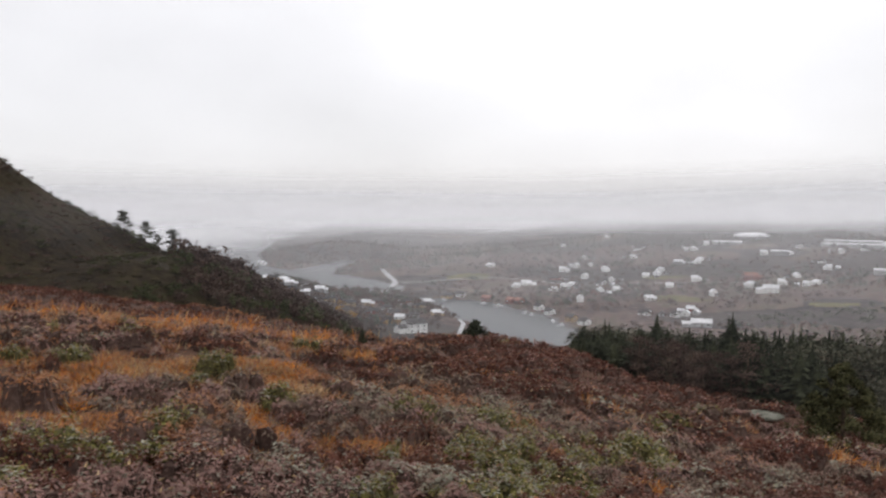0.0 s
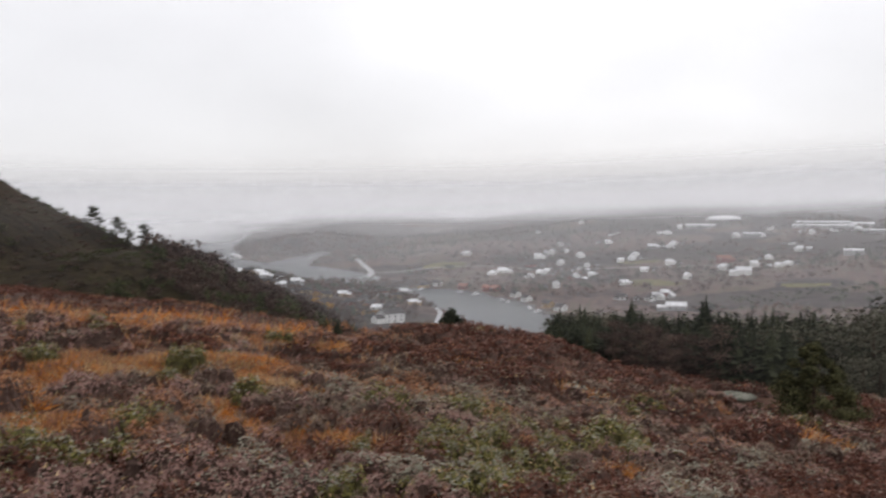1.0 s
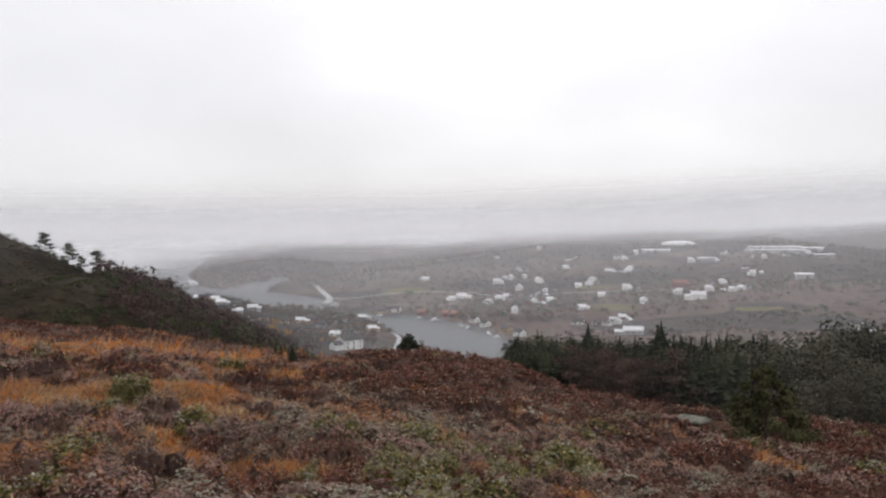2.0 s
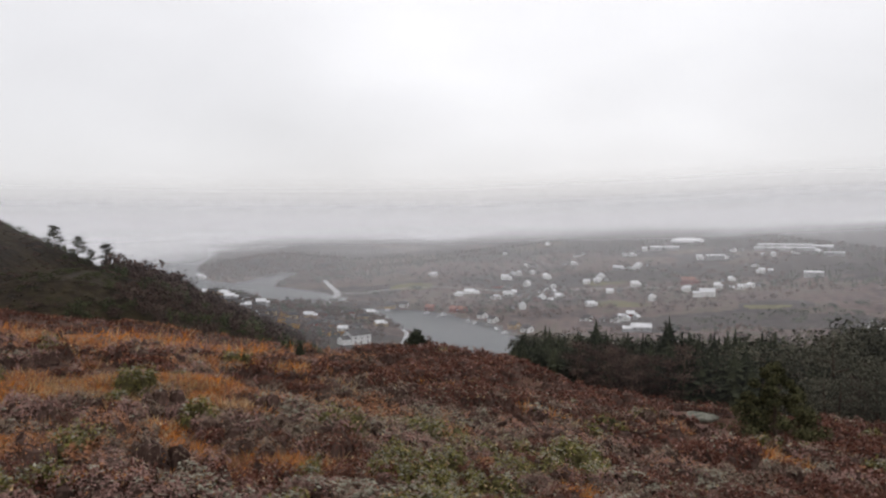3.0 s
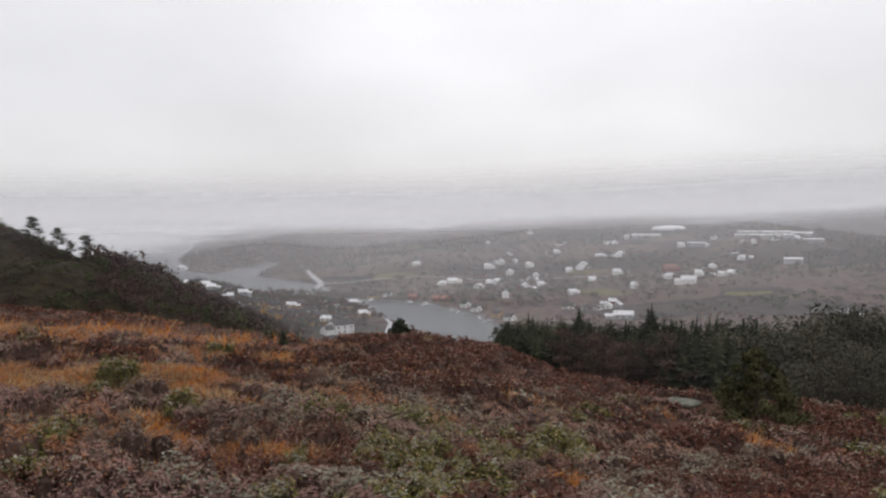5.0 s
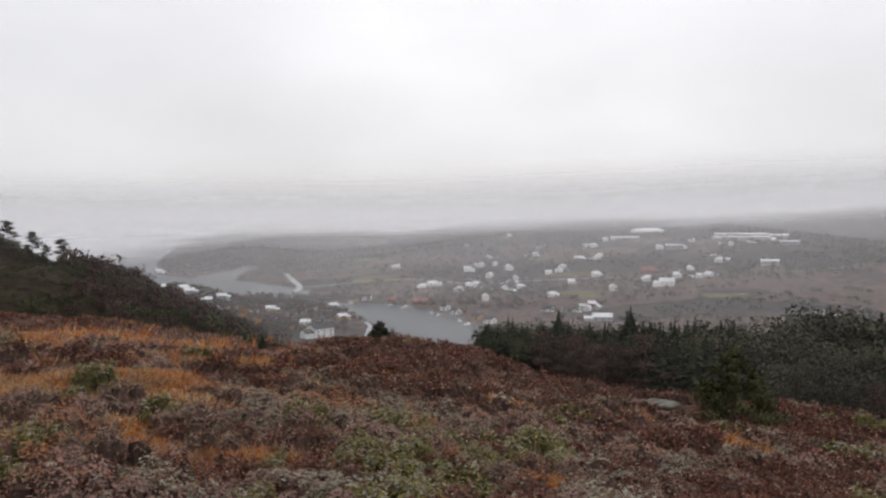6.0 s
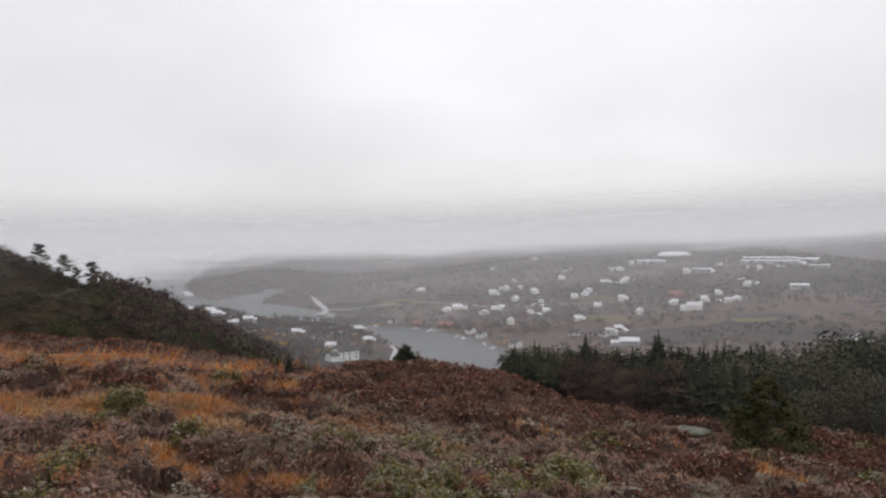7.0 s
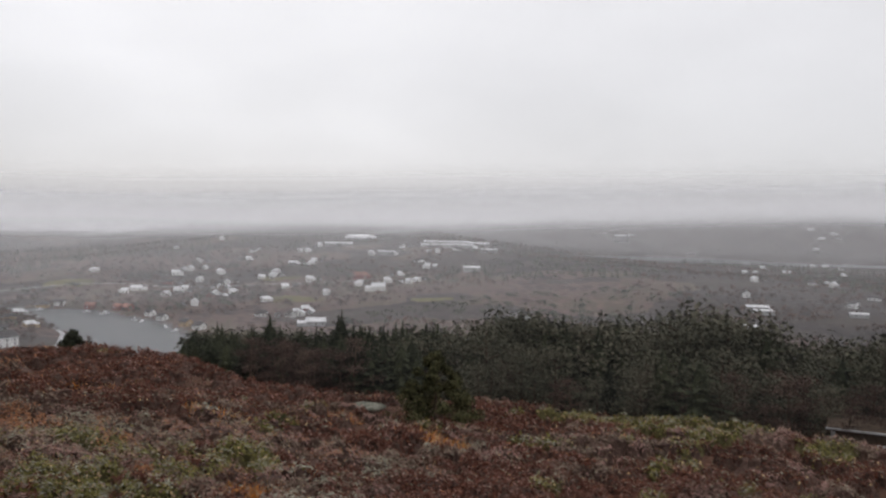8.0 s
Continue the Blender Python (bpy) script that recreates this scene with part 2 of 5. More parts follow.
def mist_material(name, thin, thick, low, high, crown, drift, clear_to, seaward):
    """Fine droplets: lit by the sky like a thin white veil, thickest under the cloud base and towards the sea, in drifts."""
    m = bpy.data.materials.new(name)
    m.use_nodes = True
    t = m.node_tree
    t.nodes.clear()
    out, mix, clear = (t.nodes.new(k) for k in ("ShaderNodeOutputMaterial", "ShaderNodeMixShader", "ShaderNodeBsdfTransparent"))
    dif, tra = t.nodes.new("ShaderNodeBsdfDiffuse"), t.nodes.new("ShaderNodeBsdfTranslucent")
    glow, up, down = t.nodes.new("ShaderNodeAddShader"), t.nodes.new("ShaderNodeVectorMath"), t.nodes.new("ShaderNodeVectorMath")
    for s, way, z in ((dif, up, 1.0), (tra, down, -1.0)):
        s.inputs["Color"].default_value = (MIST, MIST * 0.996, MIST * 1.02, 1)
        way.operation = "MULTIPLY_ADD"
        way.inputs[1].default_value, way.inputs[2].default_value = (0.25, 0.25, 0.25), (0, 0, z)
    geo, sep, ramp, noise_node, swing, add = (t.nodes.new(k) for k in ("ShaderNodeNewGeometry", "ShaderNodeSeparateXYZ", "ShaderNodeMapRange", "ShaderNodeTexNoise", "ShaderNodeMapRange", "ShaderNodeMath"))
    stretch = t.nodes.new("ShaderNodeMapping")
    stretch.inputs["Scale"].default_value = (1 / 500, 1 / 500, 1 / 260)
    noise_node.inputs["Scale"].default_value, noise_node.inputs["Detail"].default_value = 1.0, 1.2
    ramp.interpolation_type = "SMOOTHSTEP"
    for key, v in (("From Min", low), ("From Max", high), ("To Min", thin), ("To Max", thick)):
        ramp.inputs[key].default_value = v
    fade, thin_out = t.nodes.new("ShaderNodeMapRange"), t.nodes.new("ShaderNodeMath")
    fade.interpolation_type, thin_out.operation = "SMOOTHSTEP", "MULTIPLY"
    east, inland = t.nodes.new("ShaderNodeMapRange"), t.nodes.new("ShaderNodeMath")
    east.interpolation_type, inland.operation = "SMOOTHSTEP", "MULTIPLY"
    lift, rise, foot = t.nodes.new("ShaderNodeAttribute"), t.nodes.new("ShaderNodeMapRange"), t.nodes.new("ShaderNodeMath")
    lift.attribute_name, rise.interpolation_type, foot.operation = "ground_level", "SMOOTHSTEP", "MULTIPLY"
    above = t.nodes.new("ShaderNodeMath")
    above.operation = "SUBTRACT"
    rise.inputs["From Min"].default_value, rise.inputs["From Max"].default_value = 0.0, clear_to
    for key, v in (("From Min", -300), ("From Max", 1050), ("To Min", 1.0), ("To Max", 0.42)):
        east.inputs[key].default_value = v
    for key, v in (("From Min", high), ("From Max", crown), ("To Min", 1.0), ("To Max", 0.004)):
        fade.inputs[key].default_value = v
    for key, v in (("From Min", 0.3), ("From Max", 0.7), ("To Min", -drift), ("To Max", drift)):
        swing.inputs[key].default_value = v
    ceiling, over = t.nodes.new("ShaderNodeMapRange"), t.nodes.new("ShaderNodeMath")  # the cloud base closes in above the hills, inland too
    ceiling.interpolation_type, over.operation = "SMOOTHSTEP", "MAXIMUM"
    for key, v in (("From Min", 54), ("From Max", 76), ("To Min", 0.0), ("To Max", 1.0)):
        ceiling.inputs[key].default_value = v
    climb, level = t.nodes.new("ShaderNodeMapRange"), t.nodes.new("ShaderNodeMath")  # and lifts towards the east
    level.operation = "SUBTRACT"
    for key, v in (("From Min", 260), ("From Max", 1400), ("To Min", 0.0), ("To Max", 48.0)):
        climb.inputs[key].default_value = v
    west, bank_of = t.nodes.new("ShaderNodeMapRange"), t.nodes.new("ShaderNodeMath")  # and lies thick on the open water
    west.interpolation_type, bank_of.operation = "SMOOTHSTEP", "MAXIMUM"
    for key, v in (("From Min", -230), ("From Max", -520), ("To Min", 0.0), ("To Max", seaward)):
        west.inputs[key].default_value = v
    ragged, wavy = t.nodes.new("ShaderNodeMapRange"), t.nodes.new("ShaderNodeMath")
    for key, v in (("From Min", 0.3), ("From Max", 0.7), ("To Min", -6.0), ("To Max", 6.0)):
        ragged.inputs[key].default_value = v
    add.use_clamp = True
    for x, y in (
        (geo.outputs["Position"], sep.inputs[0]), (sep.outputs["X"], climb.inputs["Value"]), (sep.outputs["Z"], level.inputs[0]), (climb.outputs[0], level.inputs[1]), (noise_node.outputs[0], ragged.inputs["Value"]), (level.outputs[0], wavy.inputs[0]), (ragged.outputs[0], wavy.inputs[1]), (wavy.outputs[0], ramp.inputs["Value"]), (geo.outputs["Position"], stretch.inputs[0]),
        (stretch.outputs[0], noise_node.inputs["Vector"]), (noise_node.outputs[0], swing.inputs["Value"]), (ramp.outputs[0], add.inputs[0]),
        (swing.outputs[0], add.inputs[1]), (dif.outputs[0], glow.inputs[0]), (tra.outputs[0], glow.inputs[1]), (sep.outputs["X"], west.inputs["Value"]), (add.outputs[0], bank_of.inputs[0]), (west.outputs[0], bank_of.inputs[1]), (bank_of.outputs[0], thin_out.inputs[0]),
        (level.outputs[0], fade.inputs["Value"]), (fade.outputs[0], thin_out.inputs[1]), (thin_out.outputs[0], inland.inputs[0]),
        (sep.outputs["X"], east.inputs["Value"]), (over.outputs[0], inland.inputs[1]), (inland.outputs[0], foot.inputs[0]),
        (sep.outputs["Z"], above.inputs[0]), (lift.outputs["Fac"], above.inputs[1]), (above.outputs[0], rise.inputs["Value"]), (rise.outputs[0], foot.inputs[1]), (foot.outputs[0], mix.inputs[0]),
        (clear.outputs[0], mix.inputs[1]), (glow.outputs[0], mix.inputs[2]), (geo.outputs["Normal"], up.inputs[0]), (geo.outputs["Normal"], down.inputs[0]),
        (up.outputs[0], dif.inputs["Normal"]), (down.outputs[0], tra.inputs["Normal"]), (wavy.outputs[0], ceiling.inputs["Value"]), (ceiling.outputs[0], over.inputs[0]), (east.outputs[0], over.inputs[1]), (mix.outputs[0], out.inputs[0]),
    ):
        t.links.new(x, y)
    return m


# ---- the lie of the land ----
def vnoise(x, y, scale, seed=0):
    """Smooth value noise in -1..1 over the plan, one bump about every `scale` metres."""
    x, y = np.asarray(x, float) / scale + 137.3 * seed, np.asarray(y, float) / scale - 71.7 * seed
    i, j = np.floor(x), np.floor(y)
    fx, fy = x - i, y - j
    fx, fy = fx * fx * (3 - 2 * fx), fy * fy * (3 - 2 * fy)

    def h(a, b):
        s = np.sin(a * 127.1 + b * 311.7 + seed * 17.7) * 43758.5453
        return s - np.floor(s)

    top = h(i, j) * (1 - fx) + h(i + 1, j) * fx
    low = h(i, j + 1) * (1 - fx) + h(i + 1, j + 1) * fx
    return 2 * (top * (1 - fy) + low * fy) - 1


def fbm(x, y, scale, seed=0, octaves=4):
    return sum(vnoise(x, y, scale / 2 ** k, seed + k) * 0.5 ** k for k in range(octaves))


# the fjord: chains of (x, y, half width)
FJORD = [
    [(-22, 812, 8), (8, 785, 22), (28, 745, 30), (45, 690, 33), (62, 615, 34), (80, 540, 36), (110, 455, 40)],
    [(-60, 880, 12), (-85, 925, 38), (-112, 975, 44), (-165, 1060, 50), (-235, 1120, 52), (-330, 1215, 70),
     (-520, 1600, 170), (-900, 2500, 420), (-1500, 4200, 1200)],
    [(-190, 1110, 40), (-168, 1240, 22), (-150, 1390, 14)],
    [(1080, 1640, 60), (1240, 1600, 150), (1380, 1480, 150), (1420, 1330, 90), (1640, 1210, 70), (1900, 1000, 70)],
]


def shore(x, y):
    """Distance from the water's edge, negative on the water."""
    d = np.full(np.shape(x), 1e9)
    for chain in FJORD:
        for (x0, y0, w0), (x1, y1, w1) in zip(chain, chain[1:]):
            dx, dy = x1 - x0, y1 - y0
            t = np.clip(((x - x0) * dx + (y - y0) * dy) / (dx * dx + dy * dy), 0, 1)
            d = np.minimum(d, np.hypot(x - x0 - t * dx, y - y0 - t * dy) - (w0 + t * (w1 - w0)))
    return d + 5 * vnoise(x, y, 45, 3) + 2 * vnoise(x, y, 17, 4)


def knoll(x, y, cx, cy, sx, sy, h):
    return h * np.exp(-(((x - cx) / sx) ** 2 + ((y - cy) / sy) ** 2))


def plateau(x, y, cx, cy, sx, sy, h):
    return h * np.exp(-(((x - cx) / sx) ** 2 + ((y - cy) / sy) ** 2) ** 1.8)


def smax(a, b, k):
    m = np.clip(0.5 + 0.5 * (a - b) / k, 0, 1)
    return b + (a - b) * m + k * m * (1 - m)


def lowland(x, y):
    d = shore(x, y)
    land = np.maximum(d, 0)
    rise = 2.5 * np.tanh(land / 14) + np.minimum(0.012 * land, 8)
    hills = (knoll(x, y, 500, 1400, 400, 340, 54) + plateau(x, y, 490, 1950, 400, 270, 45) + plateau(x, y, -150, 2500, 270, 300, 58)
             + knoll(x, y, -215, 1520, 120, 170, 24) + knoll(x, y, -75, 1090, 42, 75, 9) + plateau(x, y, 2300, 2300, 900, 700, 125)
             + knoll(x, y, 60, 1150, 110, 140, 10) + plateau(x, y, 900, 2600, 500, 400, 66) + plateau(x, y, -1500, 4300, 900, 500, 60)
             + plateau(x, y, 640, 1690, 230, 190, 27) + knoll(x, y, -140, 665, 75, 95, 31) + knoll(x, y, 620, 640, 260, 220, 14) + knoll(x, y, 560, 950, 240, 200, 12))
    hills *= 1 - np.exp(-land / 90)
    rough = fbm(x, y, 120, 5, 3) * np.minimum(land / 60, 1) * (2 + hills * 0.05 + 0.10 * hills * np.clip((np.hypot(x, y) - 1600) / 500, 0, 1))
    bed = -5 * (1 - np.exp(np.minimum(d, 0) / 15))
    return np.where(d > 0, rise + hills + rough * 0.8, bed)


def slope_side(x, y):
    """The hillside beyond the heath: the high hill and the wooded ridge that runs down from it."""
    r = np.hypot((x + 132), (y - 172) * 0.9)
    hill = 118.5 - 0.67 * np.sqrt(r * r + 300) + 1.6 * fbm(x, y, 38, 11, 4) + knoll(x, y, -66, 204, 15, 18, 4.2) + knoll(x, y, -103, 180, 11, 22, 4.5)
    t = np.clip((y - 170) / 420, 0, 1.6)
    crest_x = -58 - 66 * t
    crest = 75.5 - 47 * t - 40 * np.maximum(t - 0.9, 0)
    side = x - crest_x
    flank = 0.62 - 0.14 * np.clip((y - 250) / 250, 0, 1)
    ridge = crest - np.where(side > 0, flank, 0.42) * (np.sqrt(side * side + 90) - 9.5) + 1.2 * fbm(x, y, 45, 12, 3)
    ridge -= 0.35 * np.maximum(150 - y, 0)
    return smax(hill, ridge, 4.0)


def heath(x, y):
    """The spur that the path runs over: a tilted shelf that breaks off towards the valley."""
    u = 0.72 * x + 0.70 * y
    edge = 22 + 2.0 * vnoise(x, y, 13, 21)
    over = np.maximum(u - edge, 0)
    drop = np.where(over < 20, 0.0125 * over * over, 0.5 * over - 5.0)
    tilt = 0.115 * y + np.where(x > 0, 0.10, 0.06) * x + 1.3 / (1 + np.exp(np.clip((4 - x) / 4, -30, 30))) - 0.35
    z = 83.4 - 60 * np.tanh(tilt / 60)
    z = z + knoll(x, y, 3.4, 30, 3.6, 5, 1.1) - knoll(x, y, 8.5, 29, 4.0, 6, 0.45) - knoll(x, y, -9, 38, 9, 12, 0.6) + knoll(x, y, 16, 18, 5, 5, 0.35) + 0.28 * fbm(x, y, 7, 22, 2) * np.clip(np.hypot(x, y) / 6, 0, 1)
    return z - drop + (0.16 * vnoise(x, y, 1.5, 24) + 0.09 * vnoise(x, y * 1.4, 0.8, 25)) * np.clip(np.hypot(x, y) / 5, 0.3, 1)


def height(x, y):
    x, y = np.asarray(x, float), np.asarray(y, float)
    far = smax(slope_side(x, y), lowland(x, y), 6.0)
    far = np.where(shore(x, y) < 0, np.minimum(far, lowland(x, y)), far)
    return smax(heath(x, y), far, 1.5)


# ---- mesh helpers ----
def mesh_of(name, verts, faces, materials, index=None, smooth=False):
    """A mesh from arrays of corners and equal-sided faces."""
    verts, faces = np.asarray(verts, np.float32), np.asarray(faces, np.int32)
    me = bpy.data.meshes.new(name)
    n, k = faces.shape
    me.vertices.add(len(verts))
    me.vertices.foreach_set("co", verts.ravel())
    me.loops.add(n * k)
    me.loops.foreach_set("vertex_index", faces.ravel())
    me.polygons.add(n)
    me.polygons.foreach_set("loop_start", np.arange(0, n * k, k, dtype=np.int32))
    for m in materials:
        me.materials.append(m)
    if index is not None:
        me.polygons.foreach_set("material_index", np.asarray(index, np.int32))
    me.polygons.foreach_set("use_smooth", np.full(n, smooth))
    me.update(calc_edges=True)
    return me


def part(name, bm, material, parent, label=""):
    me = bpy.data.meshes.new(name)
    bm.to_mesh(me)
    bm.free()
    me.materials.append(material)
    return hang(name, me, parent, label)


def hang(name, me, parent, label="", m=None):
    ob = new(name, me)
    ob.parent = parent
    if m is not None:
        ob.matrix_basis = m
    return tagged(ob, label)


def thing(name, m, label, category, group=""):
    ob = new(name)
    ob.empty_display_size = 0.5
    ob.matrix_basis = m
    return tagged(ob, label, category, group)


def box(bm, x0, x1, y0, y1, z0, z1, bevel=0.0):
    made = bmesh.ops.create_cube(bm, size=1, matrix=Matrix.LocRotScale(((x0 + x1) / 2, (y0 + y1) / 2, (z0 + z1) / 2), None, (x1 - x0, y1 - y0, z1 - z0)))
    if bevel:
        edges = {e for v in made["verts"] for e in v.link_edges}
        bmesh.ops.bevel(bm, geom=list(edges), offset=bevel, segments=1, affect="EDGES")
    return bm


def z_at(x, y):
    return float(height(np.array([x]), np.array([y]))[0])


rng = np.random.default_rng(7)

# ---- ground: one sheet from the path to the horizon ----
turns = np.radians(np.concatenate([np.arange(-180, -48, 3.0), np.arange(-48, 68, 0.32), np.arange(68, 180, 3.0)]))
reach = np.concatenate([np.geomspace(0.4, 60, 150)[:-1], np.geomspace(60, 560, 100)[:-1], np.arange(560, 1500, 9.0), np.geomspace(1500, 4900, 60)])
ga, gr = np.meshgrid(turns, reach)
gx, gy = gr * np.sin(ga), gr * np.cos(ga)
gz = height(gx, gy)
rows, cols = gx.shape
ids = np.arange(rows * cols).reshape(rows, cols)
nxt = np.roll(ids, -1, axis=1)
quads = np.stack([ids[:-1], ids[1:], nxt[1:], nxt[:-1]], -1).reshape(-1, 4)
verts = np.stack([gx.ravel(), gy.ravel(), gz.ravel()], 1)
verts[:cols, :2] = (0.013, -0.021)  # the innermost ring closes the sheet under the path
cx, cy = verts[quads].mean(1)[:, 0], verts[quads].mean(1)[:, 1]


WET_SPOTS = [(-17, 36.8, 6, 7), (-11.3, 37, 7, 6), (-4.6, 11.2, 1.0, 1.5), (-3.6, 12.6, 1.5, 1.7), (-2.4, 13.8, 1.0, 0.8), (-3.5, 7.8, 0.8, 0.8), (-1.7, 6.7, 0.8, 0.6), (-1.1, 8.1, 0.9, 0.9), (-1.9, 11.4, 0.6, 0.9),
             (-2.5, 18.0, 1.4, 1.5), (-2.2, 9.7, 0.4, 0.6), (-0.4, 8.0, 0.5, 0.4), (0.1, 9.4, 0.5, 0.6), (2.6, 15.6, 0.5, 0.4), (3.4, 16.4, 0.7, 0.5), (-1.0, 15.9, 0.6, 1.2), (-6.2, 12.5, 0.6, 1.0),
             (-3.2, 6.5, 0.3, 0.4), (8.1, 15.8, 1.0, 1.5), (12.6, 11.1, 0.7, 0.5), (3.2, 10.9, 0.6, 0.5), (-8, 22, 2.0, 2.0), (-14, 26, 3, 2.5)]


def orange_patch(x, y):
    """Where the dead grass grows: wet streaks along the slope, most of them to the west."""
    field = max_of([1 - ((x - a) / c) ** 2 - ((y - b) / d) ** 2 for a, b, c, d in WET_SPOTS])
    return 0.5 * fbm(x * 0.8 + y * 0.25, y * 1.1, 2.6, 31, 3) + np.clip(0.8 * field + 0.01, -0.27, 0.6) + np.clip(-0.02 * x + 0.04, -0.2, 0.2) * np.clip((34 - np.hypot(x, y)) / 10, 0, 1)


def meadow(x, y):
    spots = [(31, 990, 32, 34), (224, 780, 30, 32), (8, 545, 9, 18), (250, 950, 26, 14), (330, 700, 26, 18)]
    return max_of([1 - ((x - a) / c) ** 2 - ((y - b) / d) ** 2 for a, b, c, d in spots]) + 0.5 * vnoise(x, y, 25, 41)


def max_of(arrays):
    return np.maximum.reduce(arrays)


heath_z, side_z, low_z = heath(cx, cy), slope_side(cx, cy), lowland(cx, cy)
kind = np.where(low_z > side_z + 2 * vnoise(cx, cy, 20, 42), 3, 2)
kind = np.where((kind == 3) & (meadow(cx, cy) > 0.25), 4, kind)
wooded = fbm(cx, cy * 1.4, 170, 46, 3) + 0.9 * np.clip((cx - 380) / 500, -0.25, 0.6) + 0.8 * np.clip((np.hypot(cx, cy) - 1150) / 500, 0, 1) - 0.8 * knoll(cx, cy, 420, 640, 130, 170, 1) + 0.7 * ((cx < 25) & (cy < 870))
kind = np.where((kind == 3) & (wooded > 0.05), 6, kind)
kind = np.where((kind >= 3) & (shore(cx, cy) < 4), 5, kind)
on_heath = heath_z > np.maximum(side_z, low_z)
over_edge = 0.72 * cx + 0.70 * cy > 34 + 4 * vnoise(cx, cy, 6, 43)
kind = np.where(on_heath, np.where(over_edge, 2, np.where((orange_patch(cx, cy) + 0.12 * vnoise(cx, cy, 0.35, 45) > 0.36) & (np.hypot(cx, cy) > 7), 1, 0)), kind)
del heath_z, side_z, low_z
top = new("ground", mesh_of("ground", verts, quads, [HEATH_SOIL, ORANGE_SOIL, HILL_SOIL, LOW_SOIL, FIELD, SHORE_ROCK, WOOD_FLOOR], kind, True))
tagged(top, "heather moor breaking off into a fjord valley with brown fields", "ground", kind="structure")

# ---- the fjord's water ----
wa, wr = np.meshgrid(np.radians(np.arange(-60, 71, 2.0)), np.geomspace(380, 4900, 50))
wv = np.stack([(wr * np.sin(wa)).ravel(), (wr * np.cos(wa)).ravel(), np.zeros(wa.size)], 1)
wi = np.arange(wa.size).reshape(wa.shape)
wq = np.stack([wi[:-1, :-1], wi[:-1, 1:], wi[1:, 1:], wi[1:, :-1]], -1).reshape(-1, 4)
tagged(new("water", mesh_of("water", wv, wq, [WATER], None, True)), "calm steel-grey fjord water below the hill", "water", kind="structure")

# ---- mist banks hanging over the valley ----
for k, (r, thin, thick, low, high, crown, drift, lean) in enumerate([
        (30, 0.007, 0.007, 40, 84, 86, 0.002, 0.02), (170, 0.03, 0.03, 40, 84, 90, 0.01, 0.01), (270, 0.045, 0.045, 30, 82, 92, 0.02, 0.01), (460, 0.045, 0.06, 0, 80, 98, 0.04, 0.03), (720, 0.085, 0.13, 10, 78, 102, 0.06, -0.03),
        (1080, 0.10, 0.85, 51, 77, 118, 0.06, 0.04), (1600, 0.20, 0.96, 38, 71, 135, 0.07, -0.02), (2150, 0.32, 0.97, 30, 66, 160, 0.06, 0.03), (3000, 0.93, 0.98, 5, 70, 260, 0.02, 0.0)]):
    bearing = np.radians(np.arange(-75, 86, 0.8))
    reach_k = r * (1 + lean * np.sin(bearing * 3.1 + k) + 0.02 * np.sin(bearing * 9 + 2 * k))
    foot_z = np.maximum(height(reach_k * np.sin(bearing), reach_k * np.cos(bearing)), 0)
    sheet_z = np.stack([foot_z, np.maximum(crown + 0.6 * r, foot_z + 40)])
    sheet_a, sheet_r = np.broadcast_to(bearing, sheet_z.shape), np.broadcast_to(reach_k, sheet_z.shape)
    sv = np.stack([(sheet_r * np.sin(sheet_a)).ravel(), (sheet_r * np.cos(sheet_a)).ravel(), sheet_z.ravel()], 1)
    si = np.arange(sheet_a.size).reshape(sheet_a.shape)
    sq = np.stack([si[:-1, :-1], si[:-1, 1:], si[1:, 1:], si[1:, :-1]], -1).reshape(-1, 4)
    bank = new("mist_bank", mesh_of("mist_bank", sv, sq, [mist_material("mist", thin, thick, low, high, crown, drift, min(16.0, 0.06 * r), 0.8 if r > 1500 else 0.0)], None, True))
    above = bank.data.attributes.new("ground_level", "FLOAT", "POINT")
    above.data.foreach_set("value", np.tile(foot_z, 2).astype(np.float32))
    tagged(bank, "thin grey drizzle mist drifting across the valley", "mist", "mist over the valley", "stuff")


# ---- plants built from many small leaves ----
def unit(v):
    return v / (np.linalg.norm(v, axis=1)[:, None] + 1e-9)


def sprigs(count, size, width, dome, up, rand, lie=0.0):
    """Feet on a dome of radius 1 and height `dome`, and small triangles of `size` metres on them; a share `lie` of them hugs the dome like scales, the rest stands out."""
    a, r = rand.random(count) * 2 * np.pi, np.sqrt(rand.random(count)) * 1.08
    high = np.sqrt(np.maximum(0, 1 - r * r))
    foot = np.stack([r * np.cos(a), r * np.sin(a), dome * high * (0.8 + 0.26 * rand.random(count))], 1)
    way = unit(np.stack([np.cos(a) * r * (1 - up), np.sin(a) * r * (1 - up), np.full(count, up)], 1) + rand.normal(0, 0.36, (count, 3)))
    side = unit(np.cross(way, rand.normal(0, 1, (count, 3))))
    skin = unit(np.stack([r * np.cos(a), r * np.sin(a), 0.35 + high], 1) + rand.normal(0, 0.27, (count, 3)))
    climb = np.stack([0.5 * r * np.cos(a), 0.5 * r * np.sin(a), np.ones(count)], 1) + rand.normal(0, 0.6, (count, 3))
    climb = unit(climb - skin * (climb * skin).sum(1)[:, None])
    flat = (rand.random(count) < lie)[:, None]
    way, side = np.where(flat, climb, way), np.where(flat, np.cross(climb, skin), side)
    s = (size * (0.55 + 0.9 * rand.random(count)))[:, None]
    w = np.where(flat, 1.2 * width, width)
    return foot, np.stack([-side * w * s - way * s * 0.4, side * w * s - way * s * 0.4, way * s], 1)


